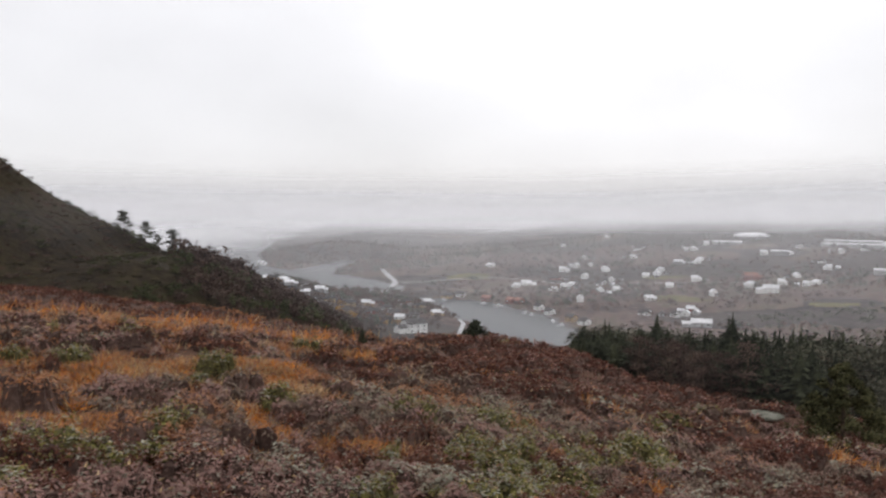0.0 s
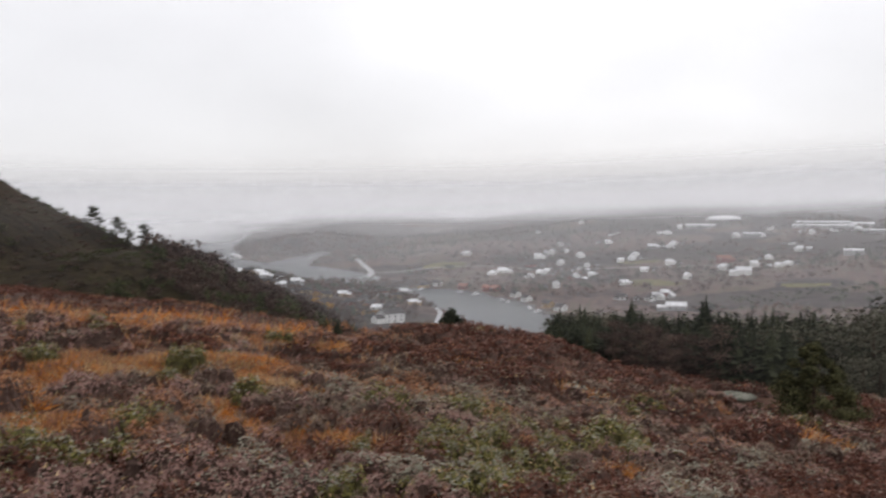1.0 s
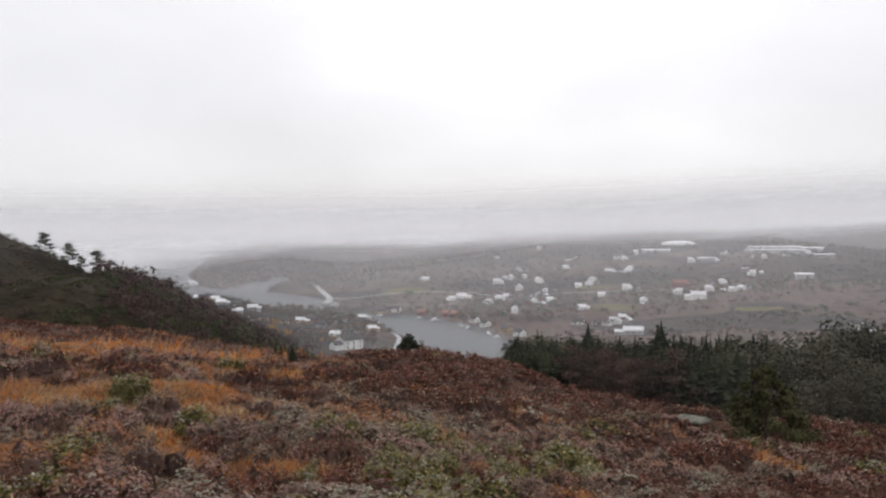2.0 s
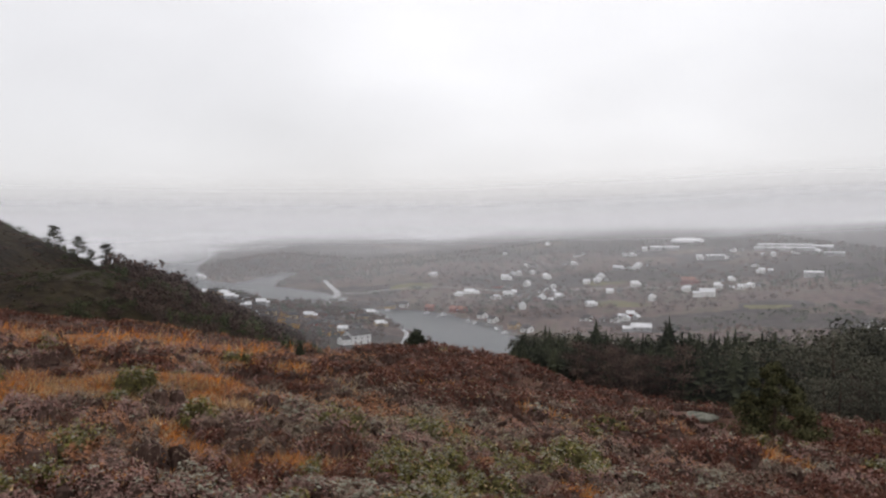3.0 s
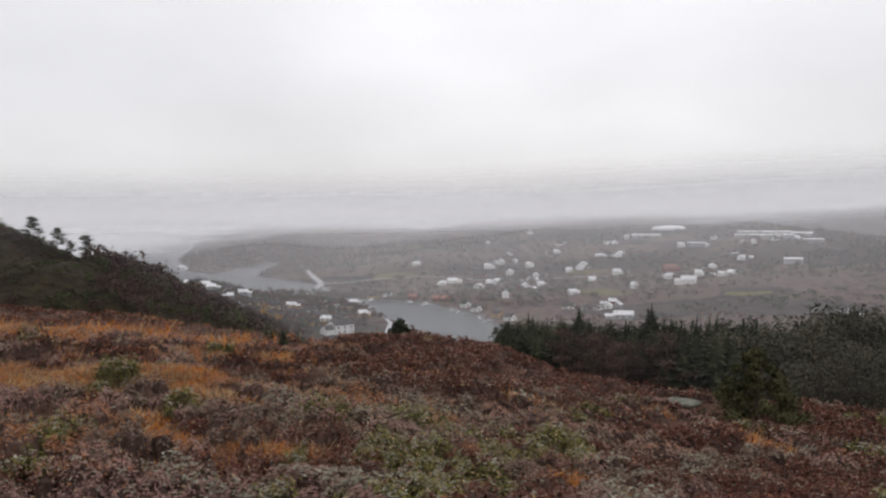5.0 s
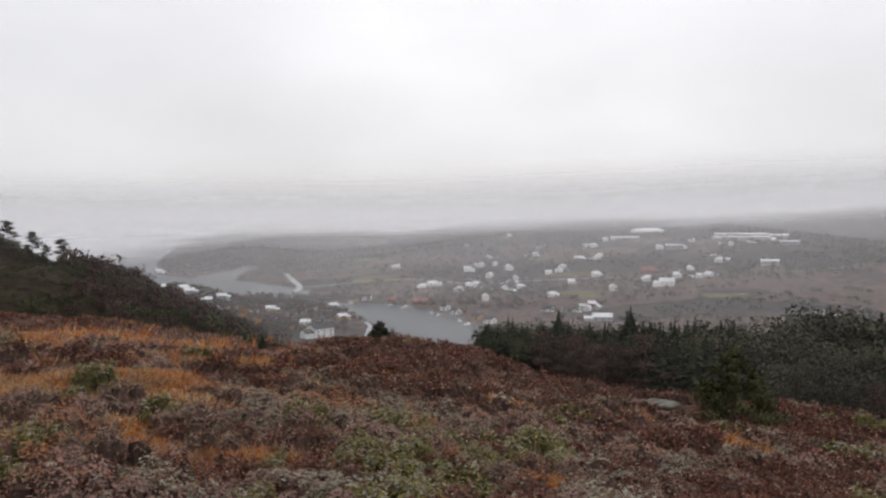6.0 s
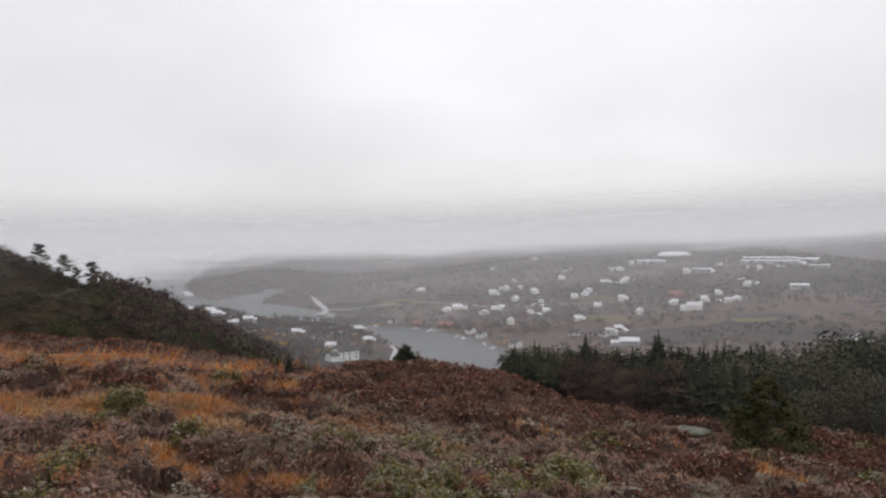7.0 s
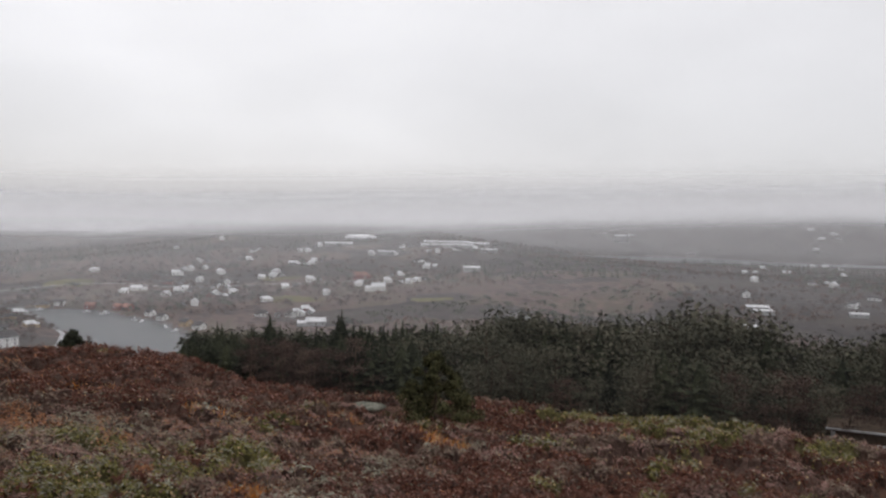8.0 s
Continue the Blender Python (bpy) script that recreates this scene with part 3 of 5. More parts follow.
def scatter(name, material, templates, xs, ys, scales, tall, label, category, sink=0.06):
    """One mesh of clumps set out on the ground."""
    tris = []
    zs = height(xs, ys)
    for x, y, z, s, h in zip(xs, ys, zs, scales, tall):
        t = templates[rng.integers(len(templates))]
        a = rng.random() * 6.283
        c, d = math.cos(a) * s, math.sin(a) * s
        q = np.empty_like(t)
        q[..., 0], q[..., 1], q[..., 2] = t[..., 0] * c - t[..., 1] * d + x, t[..., 0] * d + t[..., 1] * c + y, t[..., 2] * h + z - sink * h
        tris.append(q)
    v = np.concatenate(tris).reshape(-1, 3)
    ob = new(name, mesh_of(name, v, np.arange(len(v)).reshape(-1, 3), [material]))
    return tagged(ob, label, category, kind="stuff")


def strew(area_points, r0, r1, a0=-34, a1=60):
    """Evenly strewn places on the moor between two distances from the path."""
    r = np.sqrt(rng.random(area_points) * (r1 * r1 - r0 * r0) + r0 * r0)
    a = np.radians(a0 + rng.random(area_points) * (a1 - a0))
    x, y = r * np.sin(a), r * np.cos(a)
    keep = 0.72 * x + 0.70 * y < 30 + 3 * vnoise(x, y, 9, 44)
    return x[keep], y[keep], r[keep]


def mound(rand, dome, rings=3, sides=7):
    """The lumpy body of a clump, of radius 1."""
    grid = []
    for k in range(rings + 1):
        r = 1.06 * (1 - k / rings)
        a = 2 * np.pi * (np.arange(sides) / sides) + 0.35 * k
        lump = 1 + 0.16 * rand.normal(0, 1, sides)
        z = dome * np.sqrt(max(0.0, 1 - (r / 1.06) ** 2)) * (1 + 0.10 * rand.normal(0, 1, sides)) - (0.25 if k == 0 else 0.05)
        grid.append(np.stack([r * lump * np.cos(a), r * lump * np.sin(a), z], 1))
    tri = []
    for p, q in zip(grid, grid[1:]):
        for j in range(sides):
            i = (j + 1) % sides
            tri += [(p[j], p[i], q[i]), (p[j], q[i], q[j])]
    return np.array(tri)


def spots_of(x, y, spots):
    return max_of([1 - ((x - a) / c) ** 2 - ((y - b) / d) ** 2 for a, b, c, d in spots])


GREEN_SPOTS = [(1.1, 11.3, 0.6, 0.8), (1.1, 7.3, 0.5, 0.6), (0.6, 6.0, 0.5, 0.5), (2.5, 10.9, 0.5, 0.9), (0.6, 7.9, 0.5, 0.5), (0.5, 8.9, 0.4, 0.35), (2.9, 10.8, 0.4, 1.0), (-0.4, 7.5, 0.3, 0.25), (-2.3, 6.0, 0.3, 0.3),
               (-1.1, 5.4, 0.4, 0.3), (-6.0, 13.4, 0.5, 0.5), (14.4, 19.6, 3.0, 1.4), (17.0, 14.0, 1.2, 0.7), (4.4, 15.4, 0.6, 0.4), (-1.8, 5.4, 0.25, 0.25), (1.9, 9.4, 0.6, 0.6), (14.9, 16.4, 1.5, 1.0), (17.5, 18, 2.5, 1.2), (6.2, 19.3, 0.8, 0.5), (20, 22, 3, 1.2)]
PALE_SPOTS = [(0.9, 14.0, 1.3, 1.2), (-0.3, 15.4, 0.5, 0.4), (-0.9, 11.8, 0.9, 1.0), (2.5, 14.0, 0.9, 0.7), (3.7, 10.9, 0.5, 0.6), (5.1, 11.6, 0.7, 0.6), (1.6, 14.6, 0.7, 0.5), (-5.2, 13.1, 0.7, 0.6),
              (-1.0, 9.7, 0.5, 0.4), (11.1, 12.5, 1.1, 0.7), (0.0, 6.6, 0.6, 0.4), (-0.8, 6.0, 0.6, 0.3)]
STRAW_SPOTS = [(-3.4, 12.3, 1.2, 1.0), (-2.8, 9.9, 0.4, 0.4), (-1.9, 11.5, 0.6, 0.6), (-1.7, 7.6, 0.4, 0.3), (-1.0, 15.9, 0.4, 0.7), (-10.2, 24, 1.5, 2), (-4.4, 13.4, 0.8, 0.6)]
DARK_SPOTS = [(-4.6, 15.9, 1.3, 1.0), (-6.1, 16.5, 1.0, 1.2), (-24, 52, 9, 7), (-14, 46, 8, 3.5), (-31, 64, 14, 12), (1.8, 23, 3.6, 3.6), (4.5, 28, 5, 4),
              (-0.4, 19.5, 2.0, 1.6), (5.2, 22.6, 2.4, 1.8), (-1.8, 15.4, 1.4, 0.4), (4.4, 15.2, 0.7, 0.7), (6.5, 15.8, 0.7, 0.8), (-1.4, 8.9, 0.5, 0.3), (6.1, 14.3, 1.0, 0.6), (5.6, 24, 1.4, 1.3), (10.4, 17.8, 1.6, 1.6), (9.4, 14.2, 0.9, 0.9), (6.8, 12.2, 0.8, 0.8), (11.6, 19.5, 1.5, 1.5)]


def cushion(rand, dome, lobes, count, size, width, up):
    """One clump of radius 1: rounded lobes heaped on a low mound, with sprigs all over them; gives bodies, feet, leaves and how high on its lobe each foot is."""
    bodies, feet, leaves, tops = [mound(rand, dome * 0.5, 2, 7) * np.array((0.92, 0.92, 1))], [], [], []
    for k in range(lobes):
        r = 0.0 if k == 0 else 0.38 + 0.42 * rand.random()
        a = 2.4 * k + rand.normal(0, 0.4)
        wide = (0.34 + 0.22 * rand.random()) if lobes > 1 else 1.0
        base = np.array((r * math.cos(a), r * math.sin(a), dome * 0.52 * math.sqrt(1 - r * r) - 0.10 * dome)) if lobes > 1 else np.zeros(3)
        tall = dome * (0.50 + 0.32 * rand.random()) if lobes > 1 else dome
        shape = np.array((wide, wide, 1.0))
        if lobes > 1:
            bodies.append(mound(rand, tall * 0.7, 2, 5) * shape * np.array((0.86, 0.86, 1)) + base)
        foot, leaf = sprigs(max(8, int(count / lobes)), size, width, tall, up, rand, 0.78 if lobes > 1 else 0.0)
        feet.append(foot * shape + base)
        leaves.append(leaf)
        tops.append(foot[:, 2] / tall)
    return np.concatenate(bodies), np.concatenate(feet), np.concatenate(leaves), np.concatenate(tops)


def moor():
    """Cushions of heather, with grass between them and sleet caught on their tops."""
    beds = {"heather": [], "dark_heather": [], "orange_grass": [], "green_heather": [], "pale_heather": []}
    for zone, (n, r0, r1, size) in enumerate([(840, 4.6, 9.5, 0.78), (1150, 9.5, 15.5, 1.0), (2000, 15.5, 30, 1.3), (2600, 30, 78, 2.1), (420, 1.0, 9, 1.1), (150, 1.3, 4.7, 0.9)]):
        x, y, r = strew(n, r0, r1) if zone != 4 else strew(n, r0, r1, 60, 326)
        o = orange_patch(x, y) - 0.04 * np.clip((x - 2) / 4, 0, 1) + 0.06 * (x < -1) - 0.25 * ((r < 8.2) & (x > -2)) - 0.3 * np.clip((r - 40) / 6, 0, 1) + rng.normal(0, 0.10, len(x))
        g = 0.36 * fbm(x, y, 2.2, 51, 3) + np.clip(0.9 * spots_of(x, y, GREEN_SPOTS), -0.2, 0.6)
        p = 0.42 * fbm(x, y, 1.8, 57, 3) + np.clip(0.7 * spots_of(x, y, PALE_SPOTS), -0.2, 0.5) + np.clip(0.01 * x, -0.02, 0.02) - 0.2 * (r > 18) - 0.03 * (r > 12) - 0.01
        g = g + 0.16 * np.clip((x - 7) / 4, 0, 1) * (r < 30)
        dk = 0.10 * np.clip((x - 4) / 2, 0, 1) * (r < 18) - 0.1 * np.clip((x - 11) / 3, 0, 1) + 0.12 * (r > 14) * np.clip((x - 1) / 2, 0, 1) + 0.5 * fbm(x * 0.55, y * 1.5, 2.5, 61, 3) + np.clip(0.9 * spots_of(x, y, DARK_SPOTS), -0.15, 0.7)
        clear = ((x - 8.1) / 0.6) ** 2 + ((y - 20.3) / 0.8) ** 2 > 1  # the boulder lies bare
        x, y, r, o, g, p, dk = (v[clear] for v in (x, y, r, o, g, p, dk))
        pick = rng.random(len(x))
        sort = np.full(len(x), 0)
        sort[dk + 0.08 * np.clip(x / 2, 0, 1) > 0.22] = 1
        sort[p > 0.14] = 4
        sort[(o > 0.17 - 0.11 * (x < 0)) & (dk < 0.4)] = 2
        sort[g > 0.24 - 0.06 * np.clip(x / 2, 0, 1) + 0.2 * (x < 0)] = 3
        sort = np.where((pick < 0.24) & (o < 0.55), np.where(dk > 0.3, 1, 0), sort)
        sort = np.where((pick > 0.98) & (r < 24), 3, sort)
        for k, key in enumerate(beds):
            m = sort == k
            if k == 2 and zone < 3:  # the grass stands closer than the heather
                ex, ey, _ = strew(n, r0, r1)
                wet_ground = orange_patch(ex, ey) + rng.normal(0, 0.10, len(ex)) - 0.25 * ((np.hypot(ex, ey) < 8.2) & (ex > -2)) > 0.2 - 0.08 * (ex < 0)
                beds[key].append((zone, ex[wet_ground], ey[wet_ground], np.full(wet_ground.sum(), size * 0.8)))
            beds[key].append((zone, x[m], y[m], size * (0.6 + 0.75 * rng.random(m.sum()) ** 1.5)))
    palette = [HEATHER, RUST_HEATHER, GREY_HEATHER, DARK_HEATHER, ORANGE, STRAW, GREEN, PALE, ORANGE_SOIL, HEATHER_STEMS_AND_SHADE, GREEN_STEMS_AND_SHADE]
    look_of = {  # shares of the colours besides the clump's own, lobes, sprigs, length, width, dome, uprightness, breadth, height, share of sleet on the tops
        "heather": ((0.05, 0.02, 0.08, 0.03, 0.0, 0.01, 0.0, 0.0), 5, 480, 0.031, 0.27, 0.95, 0.5, 0.28, 0.34, 0.05, "brown-purple winter heather clumps covering the moor", "heather"),
        "dark_heather": ((0.10, 0.05, 0.0, 0.0, 0.0, 0.0, 0.0, 0.0), 5, 560, 0.034, 0.27, 0.95, 0.5, 0.31, 0.36, 0.01, "dark reddish-brown heather clumps on the moor", "heather"),
        "orange_grass": ((0.17, 0.20, 0.03, 0.03, 0.0, 0.24, 0.0, 0.0), 1, 230, 0.12, 0.06, 0.5, 0.42, 0.31, 0.21, 0.0, "rusty orange dead moor grass in wet tufts", "grass"),
        "green_heather": ((0.07, 0.0, 0.07, 0.0, 0.0, 0.06, 0.0, 0.0), 6, 560, 0.032, 0.30, 1.0, 0.55, 0.26, 0.40, 0.26, "yellow-green heather bushes among the brown", "heather"),
        "pale_heather": ((0.12, 0.02, 0.12, 0.06, 0.0, 0.02, 0.03, 0.0), 6, 520, 0.031, 0.28, 0.95, 0.5, 0.27, 0.35, 0.42, "grey-brown heather clumps with sleet on their tips", "heather"),
    }
    for key, (shares, lobes, count, size, width, dome, up, spread, tall, sleet, label, category) in look_of.items():
        tris, marks = [], []
        for zone, x, y, s in beds[key]:
            grow, fewer = ((0.72, 1.5), (0.95, 0.9), (1.55, 0.42), (3.8, 0.1), (2.0, 0.15), (1.1, 0.5))[zone]
            templates = []
            for _ in range(8):
                body, foot, leaf, top = cushion(rng, dome, (lobes, lobes, 4, 1, 3, lobes)[zone] if lobes > 1 else 1, count * fewer, size * grow, width, up)
                tint = rng.choice(9, len(foot), p=(1 - sum(shares),) + shares) - 1
                # half the sprigs low on a lobe are darkened, shade put into their colour
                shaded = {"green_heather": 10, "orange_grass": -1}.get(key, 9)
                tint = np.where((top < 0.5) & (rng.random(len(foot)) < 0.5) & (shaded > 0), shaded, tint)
                white = (rng.random(len(foot)) < sleet) & (top > 0.66)
                tint = np.where(white, 7, tint)
                leaf = np.where(white[:, None, None], leaf * np.array((1.35, 1.35, 0.7)), leaf)
                templates.append((body, foot, leaf, tint))
            patch = 0.7 * fbm(x * 0.6, y * 1.5, 3.0, 63, 3) + 0.14 * rng.normal(0, 1, len(x))
            rusty = 0.25 + np.clip(0.05 * x, -0.06, 0.4)
            patch = patch - 0.06 * np.clip((x - 5) / 3, 0, 1)
            own = {"heather": np.where(patch < -0.18 + 0.045 * np.clip(x, 0, 5) - 0.2 * (x < -1), 3, np.where(patch > rusty, 1, np.where(patch > -0.06 + 0.04 * np.clip(x, 0, 6), 2, 0))), "dark_heather": np.full(len(x), 3), "green_heather": np.full(len(x), 6),
                   "orange_grass": np.where((spots_of(x, y, STRAW_SPOTS) > -0.2) & (rng.random(len(x)) < 0.55), 5, np.where(rng.random(len(x)) < 0.28, 1, 4)), "pale_heather": np.where(patch > -0.1, 2, 0)}[key]
            for px, py, pz, ps, main in zip(x, y, height(x, y), s * (0.8 + 0.5 * np.clip(0.5 + fbm(x, y * 1.3, 1.6, 65, 2), 0, 1)), own):
                body, foot, leaf, tint = templates[rng.integers(8)]
                tint = np.where(tint < 0, main, tint)
                if px > 1.5 and key != "orange_grass":
                    tint = np.where((tint == 1) & (rng.random(len(tint)) < 0.7), 0, tint)
                a = rng.random() * 6.283
                turn = np.array([[math.cos(a), -math.sin(a), 0], [math.sin(a), math.cos(a), 0], [0, 0, 1]])
                shape = np.array((spread * ps * (0.85 + 0.6 * rng.random()), spread * ps * (0.8 + 0.3 * rng.random()), min(0.42, tall * ps ** 0.6 * (0.6 + 0.7 * rng.random()))))
                place = np.array((px, py, pz - 0.05))
                tris.append((body * shape) @ turn.T + place)
                tris.append(((foot * shape)[:, None, :] + leaf) @ turn.T + place)
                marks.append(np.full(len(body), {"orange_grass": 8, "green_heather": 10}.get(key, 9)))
                marks.append(tint)
        if key == "heather":  # low sprigs rooted straight in the ground between the clumps
            for r0, r1, n, long in ((0.3, 6.5, 26000, 0.045), (4.6, 9.5, 24000, 0.032), (9.5, 15.5, 26000, 0.05), (15.5, 30, 24000, 0.08)):
                x, y, _ = strew(n, r0, r1) if r0 > 1 else strew(n, r0, r1, -180, 180)
                _, leaf = sprigs(len(x), long, 0.3, 1.0, 0.5, rng)
                tris.append(np.stack([x, y, height(x, y) + 0.3 * long], 1)[:, None, :] + leaf)
                marks.append(np.where(orange_patch(x, y) + rng.normal(0, 0.08, len(x)) > 0.34, rng.choice((1, 1, 4, 5), len(x)), rng.choice((0, 0, 2, 3, 9), len(x))))
        v = np.concatenate(tris).reshape(-1, 3)
        tagged(new(key, mesh_of(key, v, np.arange(len(v)).reshape(-1, 3), palette, np.concatenate(marks))), label, category, kind="stuff")


moor()


# ---- trees ----
def limb(points, radii, sides=6):
    """A tapered round limb through the points."""
    v, f = [], []
    pts = [Vector(p) for p in points]
    for k, (p, r) in enumerate(zip(pts, radii)):
        d = (pts[min(k + 1, len(pts) - 1)] - pts[max(k - 1, 0)]).normalized()
        s = d.orthogonal().normalized()
        t = d.cross(s)
        v += [p + r * (s * math.cos(6.2832 * j / sides) + t * math.sin(6.2832 * j / sides)) for j in range(sides)]
    for k in range(len(pts) - 1):
        for j in range(sides):
            f.append((k * sides + j, k * sides + (j + 1) % sides, (k + 1) * sides + (j + 1) % sides, (k + 1) * sides + j))
    return np.array([tuple(p) for p in v]), np.array(f)


def join(pieces):
    v, f, n = [], [], 0
    for a, b in pieces:
        v.append(a)
        f.append(b + n)
        n += len(a)
    return np.concatenate(v), np.concatenate(f)


def spruce_crown(h, spread, seed):
    """Drooping whorls of branches, each a ragged spray of needles."""
    r = np.random.default_rng(seed)
    tris = []
    whorls = int(h * 2.0)
    for k in range(whorls):
        u = k / (whorls - 1)
        z = h * (0.06 + 0.92 * u)
        length = spread * (1 - u) ** 0.74 * (0.75 + 0.45 * r.random()) + 0.06
        n = int(10 - 3 * u)
        for j in range(n):
            a = 6.2832 * (j / n) + k * 1.3 + r.normal(0, 0.2)
            ln = length * (0.5 + 0.8 * r.random())
            dx, dy = math.cos(a), math.sin(a)
            droop = 0.62 - 0.75 * u + r.normal(0, 0.12)
            steps = 3
            for s in range(steps):
                t0, t1 = s / steps, (s + 1.4) / steps
                for side in (-1, 1):
                    w = 0.30 * ln * (1 - t0 * 0.7) * (0.7 + 0.6 * r.random())
                    p0 = (dx * ln * t0, dy * ln * t0, z - droop * ln * t0)
                    p1 = (dx * ln * t1, dy * ln * t1, z - droop * ln * t1 - 0.05 * ln * r.random())
                    p2 = (dx * ln * (t0 + 0.25) - dy * w * side, dy * ln * (t0 + 0.25) + dx * w * side, z - droop * ln * t0 - 0.22 * w - 0.1 * r.random())
                    tris.append((p0, p1, p2))
    for k in range(9):
        z0, w = h * (0.03 + 0.1 * k), 0.5 * spread * (1 - 0.1 * k) ** 0.62
        for j in range(8):
            a0, a1 = 0.7854 * j + k, 0.7854 * (j + 1.1) + k
            tris.append(((w * math.cos(a0), w * math.sin(a0), z0 - 0.3 * r.random()), (w * math.cos(a1), w * math.sin(a1), z0 - 0.3 * r.random()), (0, 0, min(h * 0.95, z0 + 0.24 * h))))
    tip = h * 0.94
    for j in range(5):
        a = 1.2566 * j
        tris.append(((0.09 * math.cos(a), 0.09 * math.sin(a), tip), (0.09 * math.cos(a + 1.3), 0.09 * math.sin(a + 1.3), tip), (0, 0, h)))
    v = np.array(tris).reshape(-1, 3)
    return v, np.arange(len(v)).reshape(-1, 3)


def tuft_cloud(centres, sizes, count, leaf, r, flat=0.6):
    """Loose leaf clumps around limb ends."""
    tris = []
    for c, s in zip(centres, sizes):
        n = int(count)
        d = r.normal(0, 1, (n, 3))
        d /= np.linalg.norm(d, axis=1)[:, None]
        p = np.array(c) + d * (s * r.random(n)[:, None] ** 0.45) * np.array((1, 1, flat))
        out = unit(d + np.array((0, 0, 0.35)) + r.normal(0, 0.5, (n, 3)))
        e1 = unit(np.cross(out, r.normal(0, 1, (n, 3))))
        e2 = np.cross(out, e1)
        k = leaf * (0.6 + 0.8 * r.random(n))[:, None]
        tris.append(np.stack([p - e1 * k, p + e1 * k, p + e2 * k * 1.5], 1))
    v = np.concatenate(tris).reshape(-1, 3)
    return v, np.arange(len(v)).reshape(-1, 3)


def spruce(h, spread, seed, label, group):
    tree = thing("spruce", pose(0, 0, 0), label, "tree", group)
    hang("trunk", mesh_of("trunk", *limb([(0, 0, -0.6), (0.03, 0, h * 0.4), (0, 0.02, h * 0.97)], [0.02 * h, 0.013 * h, 0.01]), [BARK], None, True), tree)
    hang("crown", mesh_of("crown", *spruce_crown(h, spread, seed), [SPRUCE]), tree)
    return tree


def pine(h, seed, label, group, bare=0.45, wide=0.33, material=None, leaf=0.05, count=150, full=1.0):
    """A trunk with a few limbs that carry flat leaf clumps; also the leafless birches, with twig clumps."""
    r = np.random.default_rng(seed)
    tree = thing("pine" if material is None else "birch", pose(0, 0, 0), label, "tree", group)
    lean = r.normal(0, 0.03, 2) * h
    wood = [limb([(0, 0, -0.6), (lean[0] * 0.3, lean[1] * 0.3, h * 0.45), (lean[0], lean[1], h * 0.93)], [0.024 * h, 0.016 * h, 0.006 * h])]
    centres, sizes = [], []
    n = 12
    for k in range(n):
        u = bare + (1 - bare) * (k / (n - 1)) ** 0.9
        a = k * 2.4 + r.normal(0, 0.4)
        ln = wide * h * (1.08 - 0.75 * (u - bare) / (1 - bare)) * (0.7 + 0.5 * r.random())
        base = Vector((lean[0] * u, lean[1] * u, h * u * 0.93))
        tip = base + Vector((math.cos(a) * ln, math.sin(a) * ln, 0.25 * ln))
        wood.append(limb([base, (base + tip) / 2 + Vector((0, 0, -0.03 * ln)), tip], [0.009 * h, 0.006 * h, 0.002 * h], 4))
        centres += [tip, base.lerp(tip, 0.6)]
        sizes += [0.15 * h * full * (0.8 + 0.4 * r.random()), 0.13 * h * full]
    centres.append(Vector((lean[0], lean[1], h * 0.95)))
    sizes.append(0.12 * h)
    hang("trunk", mesh_of("trunk", *join(wood), [BARK], None, True), tree)
    hang("crown", mesh_of("crown", *tuft_cloud([tuple(c) for c in centres], sizes, count, leaf * h / 6, r, 0.42 + 0.5 * (full - 1)), [material or PINE]), tree)
    return tree


def plant_all(kinds, places):
    """Stands copies of the given trees at (x, y, size); the first of each kind takes the first place."""
    used = set()
    for x, y, s in places:
        k = int(rng.integers(len(kinds)))
        m = pose(x, y, z_at(x, y) - 0.1, rng.normal(0, 1.2), rng.normal(0, 1.2), rng.random() * 360)
        tree = kinds[k] if k not in used else copy_thing(kinds[k], m)
        tree.matrix_basis = m
        tree.scale = (s * (0.9 + 0.25 * rng.random()),) * 2 + (s,)
        used.add(k)
    for k, tree in enumerate(kinds):
        if k not in used:
            for o in (*tree.children_recursive, tree):
                bpy.data.objects.remove(o)


CANOPY = 84.8  # the tree tops keep under the wind at about this level, less further down


def grove(n, a0, a1, r0, r1, s0, s1):
    """Places of trees on the slope, between two bearings and distances from the path."""
    out = []
    for _ in range(n):
        a, r = radians(a0 + rng.random() * (a1 - a0)), r0 + rng.random() * (r1 - r0)
        x, y = r * math.sin(a), r * math.cos(a)
        out.append((x, y, max(0.25, (CANOPY - 0.125 * r - z_at(x, y)) / 12 * (s0 + rng.random() * (s1 - s0)))))
    return out


# the dark plantation just below the edge of the moor
plant_all([spruce(12.0, 4.2, 1, "dark green spruce in a dense plantation below the moor", "spruces below the moor"),
           spruce(11.7, 4.0, 2, "dark spruce with drooping branches beside its neighbours", "spruces below the moor"),
           spruce(12.4, 3.9, 3, "tall dark spruce standing out of the plantation", "spruces below the moor")],
          grove(100, 9.2, 25, 39, 46, 0.74, 0.95) + grove(130, 9.2, 25.5, 46, 54, 0.82, 1.03) + grove(50, 9.5, 26, 54, 62, 0.92, 1.0)
          + grove(7, 13.4, 15.2, 43, 51, 0.98, 1.09) + grove(6, 18.9, 20.2, 43, 51, 0.98, 1.10) + grove(5, 10.5, 12, 43, 50, 0.95, 1.04))
